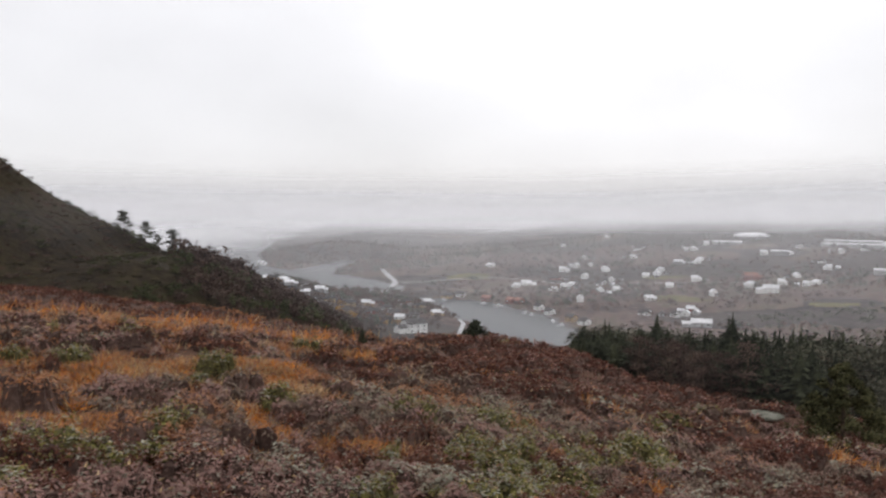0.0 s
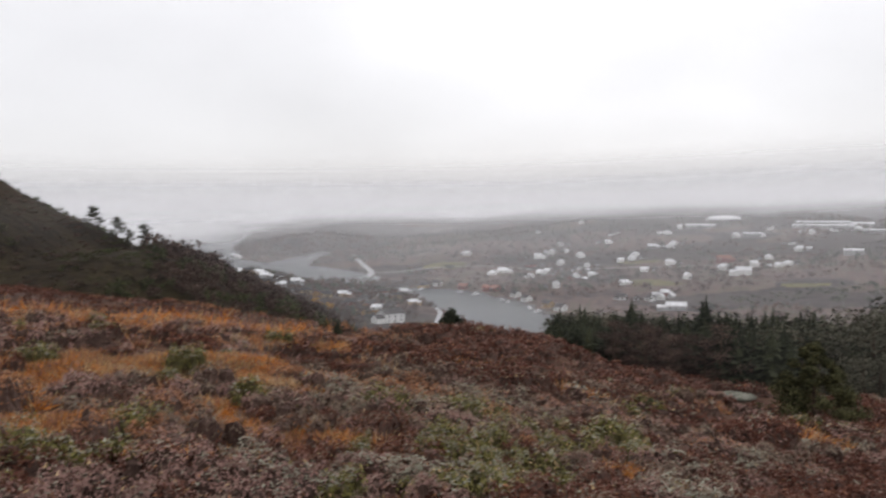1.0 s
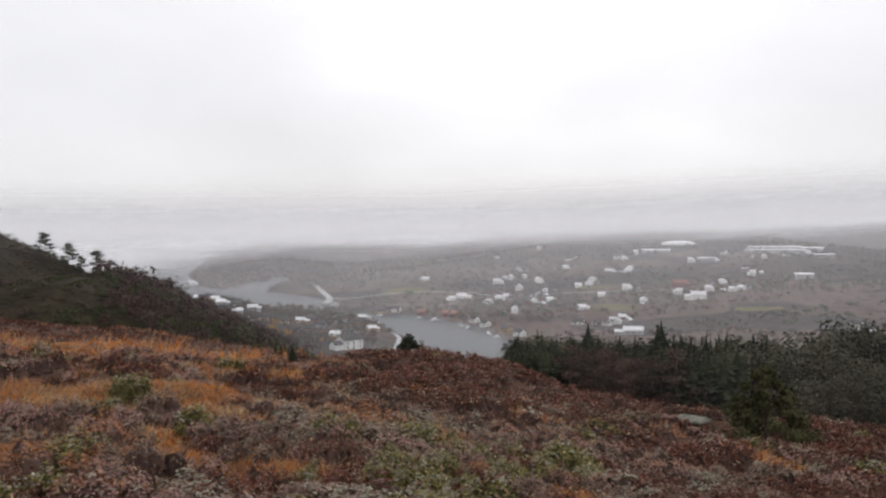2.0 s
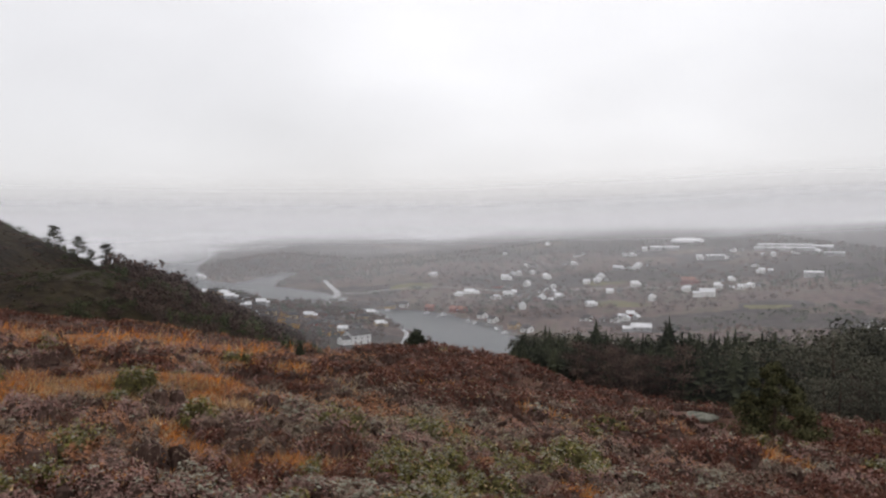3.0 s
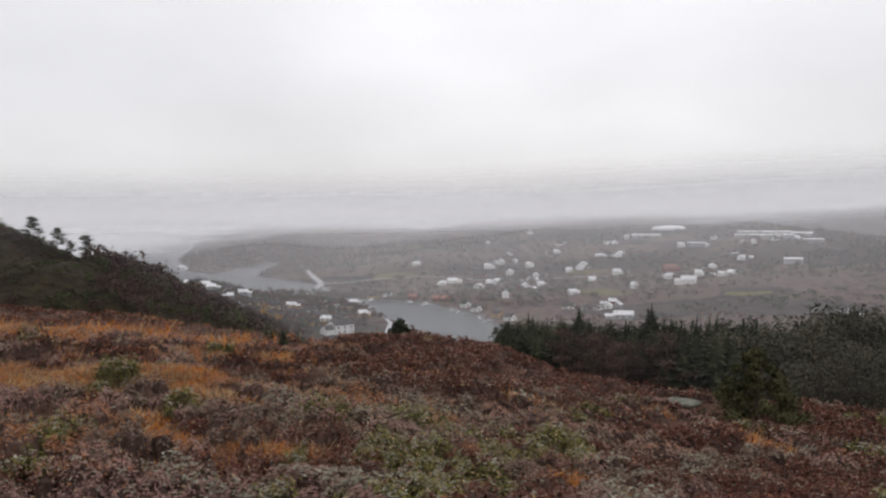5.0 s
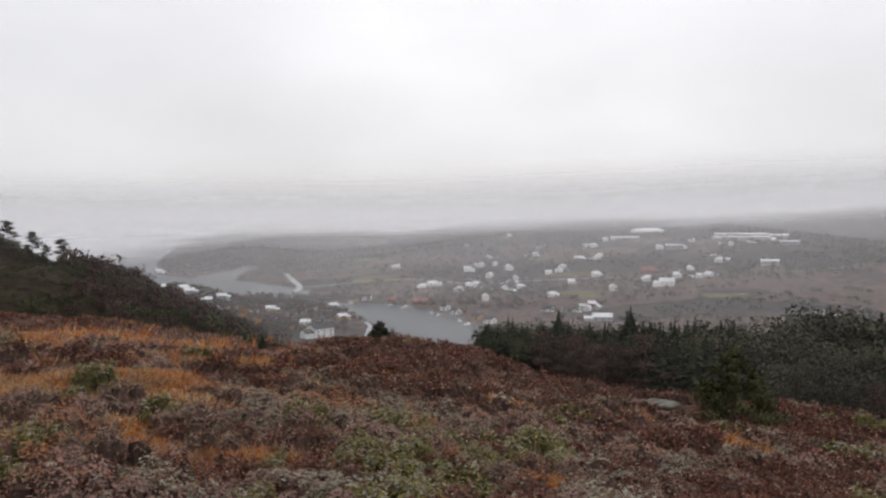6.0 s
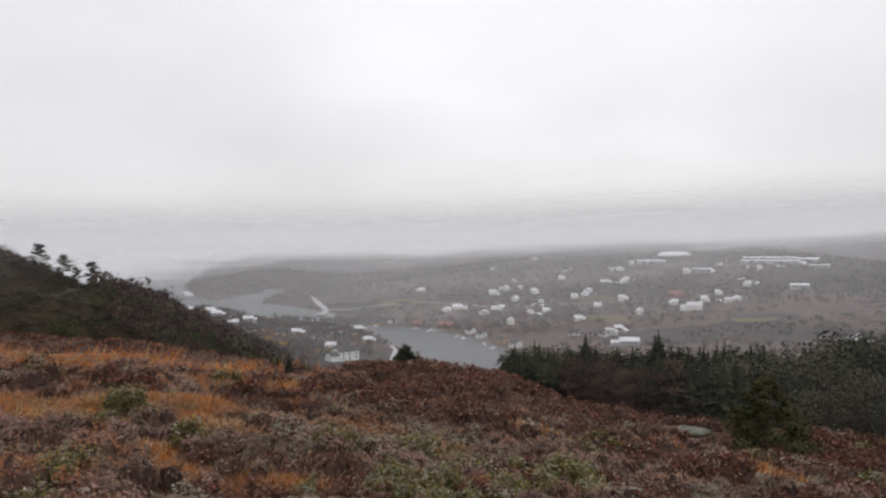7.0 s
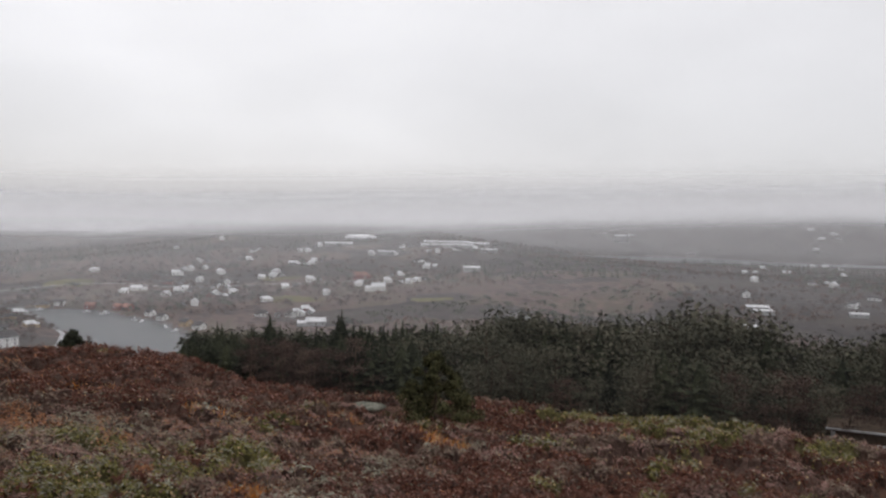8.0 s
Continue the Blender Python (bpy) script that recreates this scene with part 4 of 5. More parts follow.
# mixed wood on the right-hand slope
plant_all([pine(10.5, 11, "dark bushy pine in the wood below the moor", "wood below the moor", 0.2, 0.30, None, 0.058, 105, 1.25),
           pine(9.5, 12, "rounded dark pine in the wood below the moor", "wood below the moor", 0.15, 0.33, None, 0.058, 105, 1.25),
           spruce(10.5, 3.1, 4, "dark spruce among the pines below the moor", "wood below the moor")],
          grove(70, 25, 64, 35, 43, 0.75, 1.2) + grove(60, 24, 42, 43, 52, 1.0, 1.2) + grove(52, 42, 64, 43, 52, 1.12, 1.3) + grove(32, 30, 40, 42, 50, 1.14, 1.28))
plant_all([pine(10.0, 15, "dark bushy pine filling the back of the plantation", "pines behind the spruces", 0.15, 0.27, None, 0.062, 90, 1.2)],
          grove(46, 9.6, 25.5, 49, 58, 1.06, 1.17))
plant_all([pine(8.5, 13, "leafless brown birch between the spruces", "birches below the moor", 0.2, 0.28, TWIGS, 0.05, 80),
           pine(9.0, 14, "bare reddish-brown birch at the wood's edge", "birches below the moor", 0.2, 0.26, TWIGS, 0.05, 80)],
          grove(26, 12.5, 21, 37, 42, 0.85, 1.3) + grove(22, 26, 62, 33, 40, 0.8, 1.2))


# pines on the shoulder of the hill
def hill_pine(x, y, h, seed, bare, wide, label):
    tree = pine(h, seed, label, "pines on the hill", bare, wide, None, 0.085, 170, 1.1)
    tree.matrix_basis = pose(x, y, z_at(x, y) - 0.1, 0, 0, seed * 40)


def at(turn, r):
    return r * math.sin(radians(turn)), r * math.cos(radians(turn))


hill_pine(*at(-20.8, 205), 6.0, 21, 0.22, 0.30, "wind-bent pine on the shoulder of the hill")
hill_pine(*at(-19.55, 206), 5.8, 22, 0.2, 0.34, "spreading pine against the sky on the hillside")
hill_pine(*at(-18.75, 206), 4.2, 23, 0.1, 0.32, "small dense pine between two larger ones")
hill_pine(*at(-17.85, 205), 6.6, 24, 0.12, 0.28, "dark full-crowned pine at the end of the row")


# ---- where the houses stand: (x, y, width) ----
ACROSS = [(92, 916, 19), (129, 952, 15), (146, 1018, 16), (129, 884, 14), (163, 959, 13), (160, 1049, 7), (167, 1047, 7), (190, 1117, 7), (186, 1056, 8), (170, 901, 12), (150, 821, 13), (189, 935, 10), (197, 1015, 19),
          (160, 847, 8), (125, 759, 9), (176, 847, 7), (114, 854, 7), (80, 899, 7), (61, 1052, 13), (178, 925, 8), (140, 905, 8)]
SLOPE = [(264, 1352, 8), (185, 1290, 7), (274, 1178, 14), (252, 1112, 8), (190, 769, 14), (250, 970, 8), (260, 995, 7), (293, 1042, 19), (333, 1152, 7), (338, 1132, 7), (314, 1032, 7), (325, 1057, 12), (236, 870, 12),
         (260, 802, 8), (232, 956, 12), (184, 660, 10), (164, 671, 7), (193, 662, 8), (286, 1198, 11), (369, 1174, 11), (275, 911, 13), (205, 690, 9)]
WOODED = [(441, 1067, 8), (450, 992, 7), (433, 939, 7), (379, 897, 10), (363, 834, 11), (375, 838, 8), (345, 852, 8), (262, 806, 7), (312, 847, 9), (502, 1056, 8), (536, 1067, 7), (577, 1086, 7), (471, 1108, 7),
          (410, 1073, 8), (337, 564, 7), (334, 534, 8), (321, 548, 7)]
SETTLEMENT = [(1503, 2017, 20), (1498, 1644, 15), (974, 931, 12), (729, 698, 12), (1153, 1088, 9), (576, 561, 7), (1427, 1183, 18), (1339, 1076, 12), (784, 648, 8), (758, 618, 8), (618, 483, 9), (694, 523, 14), (1066, 956, 18),
              (1119, 895, 9), (773, 658, 8), (1410, 1200, 12), (960, 940, 9)]
MISTY = [(1968, 1644, 26), (2053, 1682, 26), (2027, 1737, 26), (2028, 1641, 16), (1816, 1535, 24), (1877, 1946, 30), (1499, 1918, 26), (1530, 1931, 22)]
SHORE = [(-140, 690, 8), (-147, 702, 7), (-120, 654, 7), (-110, 666, 7), (-109, 635, 9), (-104, 634, 7), (-97, 661, 7), (-115, 634, 6), (-85, 634, 7), (-70, 638, 6), (-51, 622, 10), (-36, 633, 7), (-31, 612, 7),
         (-21, 631, 7), (-18, 706, 10), (-14, 752, 7), (-43, 653, 7), (-5, 661, 9), (-128, 672, 7), (-60, 660, 7), (6, 811, 7), (-32, 740, 8), (-55, 690, 7)]
HOMES = np.array(ACROSS + SLOPE + WOODED + SETTLEMENT + MISTY + SHORE + [(314, 800, 18), (187, 602, 18), (332, 902, 14), (-19, 562, 20)], float)


def overlooked(x, y):
    """True in the strip before a house, towards the path, where gardens are kept low."""
    out = np.zeros(len(x), bool)
    for hx, hy, w in HOMES:
        r = math.hypot(hx, hy)
        ux, uy = hx / r, hy / r
        ahead, aside = (hx - x) * ux + (hy - y) * uy, (hx - x) * uy - (hy - y) * ux
        out |= (ahead > -5) & (ahead < (24 if hx > 20 else 90 if hy < 570 else 9)) & (np.abs(aside) < 0.36 * w + 1)
    return out


def screens(x, y, tall):
    """True for growth that would hide the near-shore houses from the moor above."""
    out, top = np.zeros(len(x), bool), height(x, y) + 0.9 * tall
    for hx, hy, w in SHORE + [(-19, 562, 22)]:
        r = math.hypot(hx, hy)
        along, aside = (x * hx + y * hy) / r, (x * hy - y * hx) / r
        line = 85 + along / r * (z_at(hx, hy) + (0.8 if w > 20 else 2.4) - 85)
        out |= (along > 60) & (along < r) & (np.abs(aside) < (0.45 * w + 1) * along / r + 0.4 * tall) & (top > line)
    return out


# ---- scrub and woods too many to count ----
def wood_template(kind, r):
    if kind == "round":
        c = [(r.normal(0, 0.25), r.normal(0, 0.25), 0.45 + 0.4 * r.random()) for _ in range(5)]
        v, _ = tuft_cloud(c, [0.38] * 5, 7, 0.15, r, 0.8)
    elif kind == "fine":
        c = [(r.normal(0, 0.25), r.normal(0, 0.25), 0.35 + 0.5 * r.random()) for _ in range(6)]
        v, _ = tuft_cloud(c, [0.36] * 6, 24, 0.07, r, 0.8)
    elif kind == "scrub":
        c = [(r.normal(0, 0.4), r.normal(0, 0.4), 0.15 + 0.3 * r.random()) for _ in range(6)]
        v, _ = tuft_cloud(c, [0.42] * 6, 11, 0.115, r, 0.7)
    else:
        tris = []
        for k in range(7):
            z, w = k / 7, 0.24 * (1 - k / 7.5)
            for j in range(5):
                a = 1.2566 * j + k
                b = a + 1.0
                tris.append(((w * math.cos(a), w * math.sin(a), z - 0.03 * r.random()), (w * math.cos(b), w * math.sin(b), z), (0.25 * w * math.cos(a), 0.25 * w * math.sin(a), z + 0.27)))
        v = np.array(tris).reshape(-1, 3)
    return v.reshape(-1, 3, 3)


def woods(name, kind, material, xs, ys, s0, s1, thin, label, category="woodland"):
    templates = [wood_template(kind, rng) for _ in range(6)]
    open_view = ~overlooked(xs, ys)
    xs, ys = xs[open_view], ys[open_view]
    s = s0 + (s1 - s0) * rng.random(len(xs)) ** 1.5
    low = ~screens(xs, ys, s)
    xs, ys, s = xs[low], ys[low], s[low]
    return scatter(name, material, templates, xs, ys, s * thin, s, label, category, 0.08)


def fan(n, a0, a1, r0, r1):
    a, r = np.radians(a0 + rng.random(n) * (a1 - a0)), r0 + rng.random(n) * (r1 - r0)
    return r * np.sin(a), r * np.cos(a)


def wet(x, y, margin=3):
    return shore(x, y) < margin


sx, sy = fan(2600, -38, -8, 58, 300)
keep = heath(sx, sy) < slope_side(sx, sy)
woods("hillside_scrub", "scrub", SCRUB, sx[keep], sy[keep], 0.3, 0.75, 2.0, "low dark green and brown scrub on the hillside", "scrub")
sx, sy = fan(2200, -38, -9, 70, 290)
keep = (heath(sx, sy) < slope_side(sx, sy) - 1) & (fbm(sx, sy, 26, 77, 3) > -0.05)
woods("hillside_bushes", "fine", HILL_GREEN, sx[keep], sy[keep], 0.5, 1.3, 1.6, "dark green junipers and heather on the hillside", "bushes")
sx, sy = fan(1500, -38, -9, 70, 290)
keep = (heath(sx, sy) < slope_side(sx, sy) - 1) & (fbm(sx, sy, 26, 77, 3) < 0.1)
woods("hillside_heather", "fine", TWIGS, sx[keep], sy[keep], 0.4, 1.0, 1.8, "brown heather and dead bracken on the hillside", "heather")
sx, sy = fan(700, -24, -7, 100, 290)
keep = (heath(sx, sy) < slope_side(sx, sy) - 2) & (vnoise(sx, sy, 25, 78) > -0.1) & (sx > -52 - 0.12 * (sy - 190))
woods("hillside_birches", "fine", TWIGS, sx[keep], sy[keep], 1.8, 3.5, 0.95, "bare grey-brown birches on the hillside")
sx, sy = fan(170, -21, -9, 110, 250)
keep = (heath(sx, sy) < slope_side(sx, sy) - 2) & (sx > -60 - 0.12 * (sy - 190)) & (slope_side(sx, sy) < 74)
woods("hillside_conifers", "fine", HILL_GREEN, sx[keep], sy[keep], 2.0, 3.6, 0.8, "dark green conifers among the birches on the hillside")
sx, sy = fan(900, 8, 66, 34, 62)
keep = 0.72 * sx + 0.70 * sy > 35
woods("wood_undergrowth", "scrub", SCRUB, sx[keep], sy[keep], 1.6, 3.6, 0.75, "dark tangled undergrowth under the trees", "undergrowth")
sx, sy = fan(260, -9.5, -3.7, 130, 470)
keep = (slope_side(sx, sy) > lowland(sx, sy) + 1) & (heath(sx, sy) < slope_side(sx, sy) - 1)
woods("lower_slope_trees", "fine", HILL_GREEN, sx[keep], sy[keep], 2.4, 5.2, 1.0, "dark green trees on the lower slope above the houses")
sx, sy = fan(1700, -18, -5.5, 190, 700)
keep = (slope_side(sx, sy) > lowland(sx, sy) + 2) & (sx > -46 - sy * 0.15) & (vnoise(sx, sy, 30, 70) > -0.55)
woods("ridge_birches", "fine", TWIGS, sx[keep], sy[keep], 3.0, 6.0, 0.95, "bare brown birches on the ridge above the water")
sx, sy = fan(70, -14, -3.5, 150, 380)
keep = (slope_side(sx, sy) > lowland(sx, sy)) & (vnoise(sx, sy, 40, 71) > -0.2) & (sx > -62)
woods("ridge_spruces", "fine", HILL_GREEN, sx[keep], sy[keep], 2.5, 5.0, 0.8, "dark spruces on the lower slope")
sx, sy = fan(1200, -14, 3, 430, 860)
keep = ~wet(sx, sy) & (vnoise(sx, sy, 60, 72) > -0.3) & ~((np.abs(sx - 11) < 10) & (sy < 640)) & ~((np.abs(sx + 18) < 20) & (np.abs(sy - 535) < 42)) & ~((np.abs(sx + 80) < 12) & (np.abs(sy - 596) < 24))
woods("shore_birches", "fine", TWIGS, sx[keep], sy[keep], 2.5, 5.5, 0.85, "bare garden trees between the houses by the fjord")
sx, sy = fan(90, -7.2, -2.6, 566, 634)
keep = vnoise(sx, sy, 14, 79) > 0.05
woods("yellow_birches", "fine", YELLOW, sx[keep], sy[keep], 2.5, 6.5, 0.95, "orange and yellow autumn trees near the white house")
sx, sy = fan(260, -13, -1, 540, 740)
keep = ~wet(sx, sy) & (vnoise(sx, sy, 22, 80) > -0.1)
woods("shore_conifers", "fine", FAR_SPRUCE, sx[keep], sy[keep], 4.0, 8.0, 0.7, "dark green conifers in the gardens by the fjord")
sx, sy = fan(7000, -14, 56, 520, 1560)
keep = ~wet(sx, sy, 5) & (meadow(sx, sy) < 0.2) & (fbm(sx, sy, 130, 73, 3) + 0.5 * np.clip((sx - 450) / 400, -0.3, 1) > -0.15)
woods("valley_birches", "round", FAR_WOOD, sx[keep], sy[keep], 2.5, 6.5, 0.85, "leafless brown woods across the valley floor")
hx, hy = fan(1100, -13.5, -3, 1080, 1650)
keep = ~wet(hx, hy, 4)
woods("headland_birches", "round", FAR_WOOD, hx[keep], hy[keep], 3.5, 7, 1.0, "leafless woods covering the headlands by the sound")
sx, sy = fan(2600, -10, 56, 620, 1350)
keep = ~wet(sx, sy, 5) & (meadow(sx, sy) < 0.1) & (fbm(sx, sy * 1.8, 150, 76, 3) > 0.28)
woods("valley_floor_spruces", "round", FAR_SPRUCE, sx[keep], sy[keep], 3.0, 6.0, 1.2, "dark spruce belts between the fields")
sx, sy = fan(9000, -13, 56, 900, 2500)
keep = ~wet(sx, sy, 5) & (fbm(sx, sy, 260, 74, 3) > 0.12)
woods("valley_spruces", "cone", FAR_SPRUCE, sx[keep], sy[keep], 4, 7, 1.7, "dark spruce stands on the far hills")


# ---- single plants and stones on the moor ----
def bushy(name, x, y, h, wide, seed, material, label, leaf=0.05, count=230):
    """A young tree, bushy to the ground: trunk and a ragged crown."""
    r = np.random.default_rng(seed)
    tree = thing(name, pose(x, y, z_at(x, y)), label, "tree")
    hang("trunk", mesh_of("trunk", *limb([(0, 0, -0.3), (0, 0, h * 0.5), (0.02, 0, h * 0.92)], [0.03 * h, 0.02 * h, 0.005 * h]), [BARK], None, True), tree)
    c, s = [], []
    for k in range(64):
        u = 0.02 + 0.95 * (k / 63) ** 1.2
        a = k * 2.4 + r.normal(0, 0.3)
        ring = wide * (1 - u) ** 0.8 * (0.2 + 0.6 * r.random() ** 0.7) * h
        c.append((ring * math.cos(a), ring * math.sin(a), h * u))
        s.append(h * (0.15 - 0.10 * u) * (0.8 + 0.4 * r.random()))
    hang("crown", mesh_of("crown", *tuft_cloud(c, s, count, leaf, r, 0.8), [material]), tree)
    return tree


YOUNG = surface("young_spruce_needles", [(0.0288, 0.0304, 0.0153), (0.0640, 0.0624, 0.0289), (0.1040, 0.0960, 0.0467)], 0.8, 0.1, island=0.14)
bushy("young_spruce", 8.9, 18.2, 1.9, 0.95, 31, YOUNG, "bushy young green spruce at the edge of the moor", 0.026, 330)
bushy("holly_tree", *at(2.3, 55), 5.3, 0.85, 32, SPRUCE, "dark rounded tree just below the edge of the moor", 0.08, 150)
bushy("juniper", *at(-5.3, 35), 0.5, 0.4, 33, SPRUCE, "small dark upright juniper standing on the moor", 0.03, 60)
bushy("juniper", 4.6, 15.9, 0.42, 1.1, 35, HILL_GREEN, "low spreading dark green juniper in the heather", 0.016, 90)
bushy("gorse_bush", *at(3.6, 41), 1.1, 0.55, 34, GREEN, "low yellow-green bush by the dark tree", 0.05, 120)


def boulder(x, y, size, seed, label):
    bm = bmesh.new()
    bmesh.ops.create_icosphere(bm, subdivisions=3, radius=1)
    for v in bm.verts:
        n = noise.noise(v.co * 1.4 + Vector((seed * 7.1, 0, 0))) * 0.35 + noise.noise(v.co * 4 + Vector((0, seed, 0))) * 0.08
        v.co = Vector((v.co.x * size[0], v.co.y * size[1], v.co.z * size[2])) * (1 + n)
    for f in bm.faces:
        f.smooth = True
    me = bpy.data.meshes.new("boulder")
    bm.to_mesh(me)
    bm.free()
    me.materials.append(ROCK)
    ob = new("boulder", me)
    ob.matrix_basis = pose(x, y, z_at(x, y) + size[2] * 0.3, 0, 4, seed * 31)
    return tagged(ob, label, "boulder")


boulder(8.15, 20.7, (0.55, 0.42, 0.15), 3, "pale lichen-covered boulder bedded in the heather")
boulder(-16.5, 31.5, (0.6, 0.35, 0.15), 5, "low grey stone at the foot of the hill")
boulder(-10.4, 30.5, (0.35, 0.25, 0.14), 8, "small grey stone among the dead grass")


# ---- roads ----
def curve_points(points, step):
    pts = [Vector((x, y, 0)) for x, y in points]
    pts = [pts[0] * 2 - pts[1]] + pts + [pts[-1] * 2 - pts[-2]]
    out = []
    for p0, p1, p2, p3 in zip(pts, pts[1:], pts[2:], pts[3:]):
        n = max(2, int((p2 - p1).length / step))
        for k in range(n):
            t = k / n
            out.append(0.5 * (2 * p1 + (p2 - p0) * t + (2 * p0 - 5 * p1 + 4 * p2 - p3) * t * t + (3 * p1 - p0 - 3 * p2 + p3) * t ** 3))
    return out + [pts[-2]]


def road(points, width, label, lift=0.35):
    """A road bed with sloped stone shoulders, on a causeway where it crosses water."""
    line = curve_points(points, 5)
    zs = np.array([max(z_at(p.x, p.y), 1.2) for p in line])
    zs = np.convolve(np.pad(zs, 3, mode="edge"), np.ones(7) / 7, "valid") + lift
    v, f, kinds = [], [], []
    for k, p in enumerate(line):
        d = (line[min(k + 1, len(line) - 1)] - line[max(k - 1, 0)]).normalized()
        s = Vector((d.y, -d.x, 0))
        for off, dz in ((-0.5 * width - 2.5, -2.6), (-0.5 * width, 0), (0.5 * width, 0), (0.5 * width + 2.5, -2.6)):
            q = p + s * off
            v.append((q.x, q.y, zs[k] + dz))
    for k in range(len(line) - 1):
        for j in range(3):
            f.append((4 * k + j, 4 * k + j + 1, 4 * k + j + 5, 4 * k + j + 4))
            kinds.append(0 if j == 1 else 1)
    return tagged(new("road", mesh_of("road", v, f, [ASPHALT, STONE], kinds)), label, "road", kind="structure")


road([(-108, 1330), (-98, 1250), (-93, 1205), (-84, 1130), (-66, 1035), (-55, 975), (-58, 900), (-58, 836), (-40, 770), (-28, 700)], 7.0, "wet grey road crossing the narrow sound on a causeway")
road([(-40, 690), (-33, 722), (-22, 748), (-12, 755), (-2, 740), (4, 715)], 2.6, "wet grey lane along the shore by the boathouses")
road([(13, 640), (15.5, 620), (14.5, 600), (12, 565), (9, 530), (4, 490)], 3.0, "wet grey lane between the shore and the houses")
road([(-100, 634), (-89, 616), (-81, 605), (-71, 594), (-58, 584)], 5.0, "pale lane climbing among the hillside houses")
road([(-55, 975), (-30, 960), (10, 975), (70, 965), (130, 930), (190, 915), (260, 900), (330, 880)], 2.8, "narrow wet road through the scattered houses")


# ---- houses ----
def gable(w, d, h, rise):
    """Walls of a house with gable ends."""
    bm = bmesh.new()
    pts = [(-w / 2, -d / 2), (w / 2, -d / 2), (w / 2, d / 2), (-w / 2, d / 2)]
    low = [bm.verts.new((x, y, -2.0)) for x, y in pts]
    eave = [bm.verts.new((x, y, h)) for x, y in pts]
    ridge = [bm.verts.new((-w / 2, 0, h + rise)), bm.verts.new((w / 2, 0, h + rise))]
    for k in range(4):
        face = [low[k], low[(k + 1) % 4], eave[(k + 1) % 4]]
        if k == 1:
            face.append(ridge[1])
        if k == 3:
            face.append(ridge[0])
        bm.faces.new(face + [eave[k]])
    return bm


def roof_slabs(w, d, h, rise, over=0.5, thick=0.25):
    bm = bmesh.new()
    for side in (-1, 1):
        slope = rise / (d / 2)
        y1, z1 = side * (d / 2 + over), h - over * slope
        sec = [(0, h + rise + 0.03), (y1, z1 + 0.03), (y1, z1 + 0.03 + thick), (0, h + rise + 0.03 + thick)]
        a = [bm.verts.new((-w / 2 - over, y, z)) for y, z in sec]
        b = [bm.verts.new((w / 2 + over, y, z)) for y, z in sec]
        for k in range(4):
            bm.faces.new((a[k], a[(k + 1) % 4], b[(k + 1) % 4], b[k]))
        bm.faces.new(a[::-1])
        bm.faces.new(b)
    bmesh.ops.recalc_face_normals(bm, faces=bm.faces)
    return bm


def shared(name, material, *boxes):
    me, bm = bpy.data.meshes.new(name), bmesh.new()
    for b in boxes:
        box(bm, *b)
    bm.to_mesh(me)
    bm.free()
    me.materials.append(material)
    return me


FRAME = shared("window", WHITE_WALL, (-0.68, -0.58, -0.09, 0.09, -0.68, 0.68), (0.58, 0.68, -0.09, 0.09, -0.68, 0.68), (-0.579, 0.579, -0.09, 0.09, 0.58, 0.68), (-0.579, 0.579, -0.09, 0.09, -0.68, -0.58))
PANE = shared("pane", GLASS, (-0.577, 0.577, -0.05, 0.05, -0.577, 0.577))
DOOR = shared("door", PLANK, (-0.5, 0.5, -0.07, 0.07, 0, 2.05))
HANDLE = shared("handle", STONE, (0.33, 0.45, -0.13, 0.13, 1.0, 1.05))


def window(ob, m):
    hang("pane", PANE, hang("window", FRAME, ob, "", m))


def house(x, y, turn, w, d, h, wall, roof, label, name="house", group="houses across the fjord", storeys=None, pitch=None):
    ob = thing(name, pose(x, y, z_at(x, y), 0, 0, turn), label, name, group)
    rise = d * (pitch or (0.34 if d < 12 else 0.18))
    part("wall", gable(w, d, h, rise), wall, ob)
    part("roof", roof_slabs(w, d, h, rise), roof, ob)
    chim = w * 0.18
    part("chimney", box(bmesh.new(), chim - 0.4, chim + 0.4, -0.4, 0.4, h + rise - 0.8, h + rise + 1.0, 0.05), STONE, ob)
    if name == "house" and (w * 7.3 + x) % 1 < 0.7:  # a lower wing, with its own roof, against one gable end
        side, ww, wd, wh = (1 if (x * 3.7 + y) % 2 < 1 else -1), 0.45 * w, 0.68 * d, 0.62 * h
        shift = Matrix.Translation((side * (w / 2 + ww / 2 - 0.05), -0.1 * d, 0))
        wing = gable(ww, wd, wh, wd * 0.3)
        bmesh.ops.transform(wing, matrix=shift, verts=wing.verts)
        part("wing", wing, wall, ob)
        lid = roof_slabs(ww, wd, wh, wd * 0.3, 0.35, 0.2)
        bmesh.ops.transform(lid, matrix=shift, verts=lid.verts)
        part("wing_roof", lid, roof, ob)
    levels = storeys or (2 if h > 4.5 else 1)
    n = max(2, int(w / 4))
    for side in (-1, 1):
        for lv in range(levels):
            for k in range(n):
                px = -w / 2 + w * (k + 0.5) / n
                if lv == 0 and k == n // 2 and side < 0:
                    hang("handle", HANDLE, hang("door", DOOR, ob, "", pose(px, side * (d / 2 + 0.02), 0.1)))
                else:
                    window(ob, pose(px, side * (d / 2 + 0.02), 1.6 + 2.6 * lv))
    for side in (-1, 1):
        window(ob, pose(side * (w / 2 + 0.02), 0, 1.6 + 2.6 * (levels - 1), 0, 0, 90))
    return ob


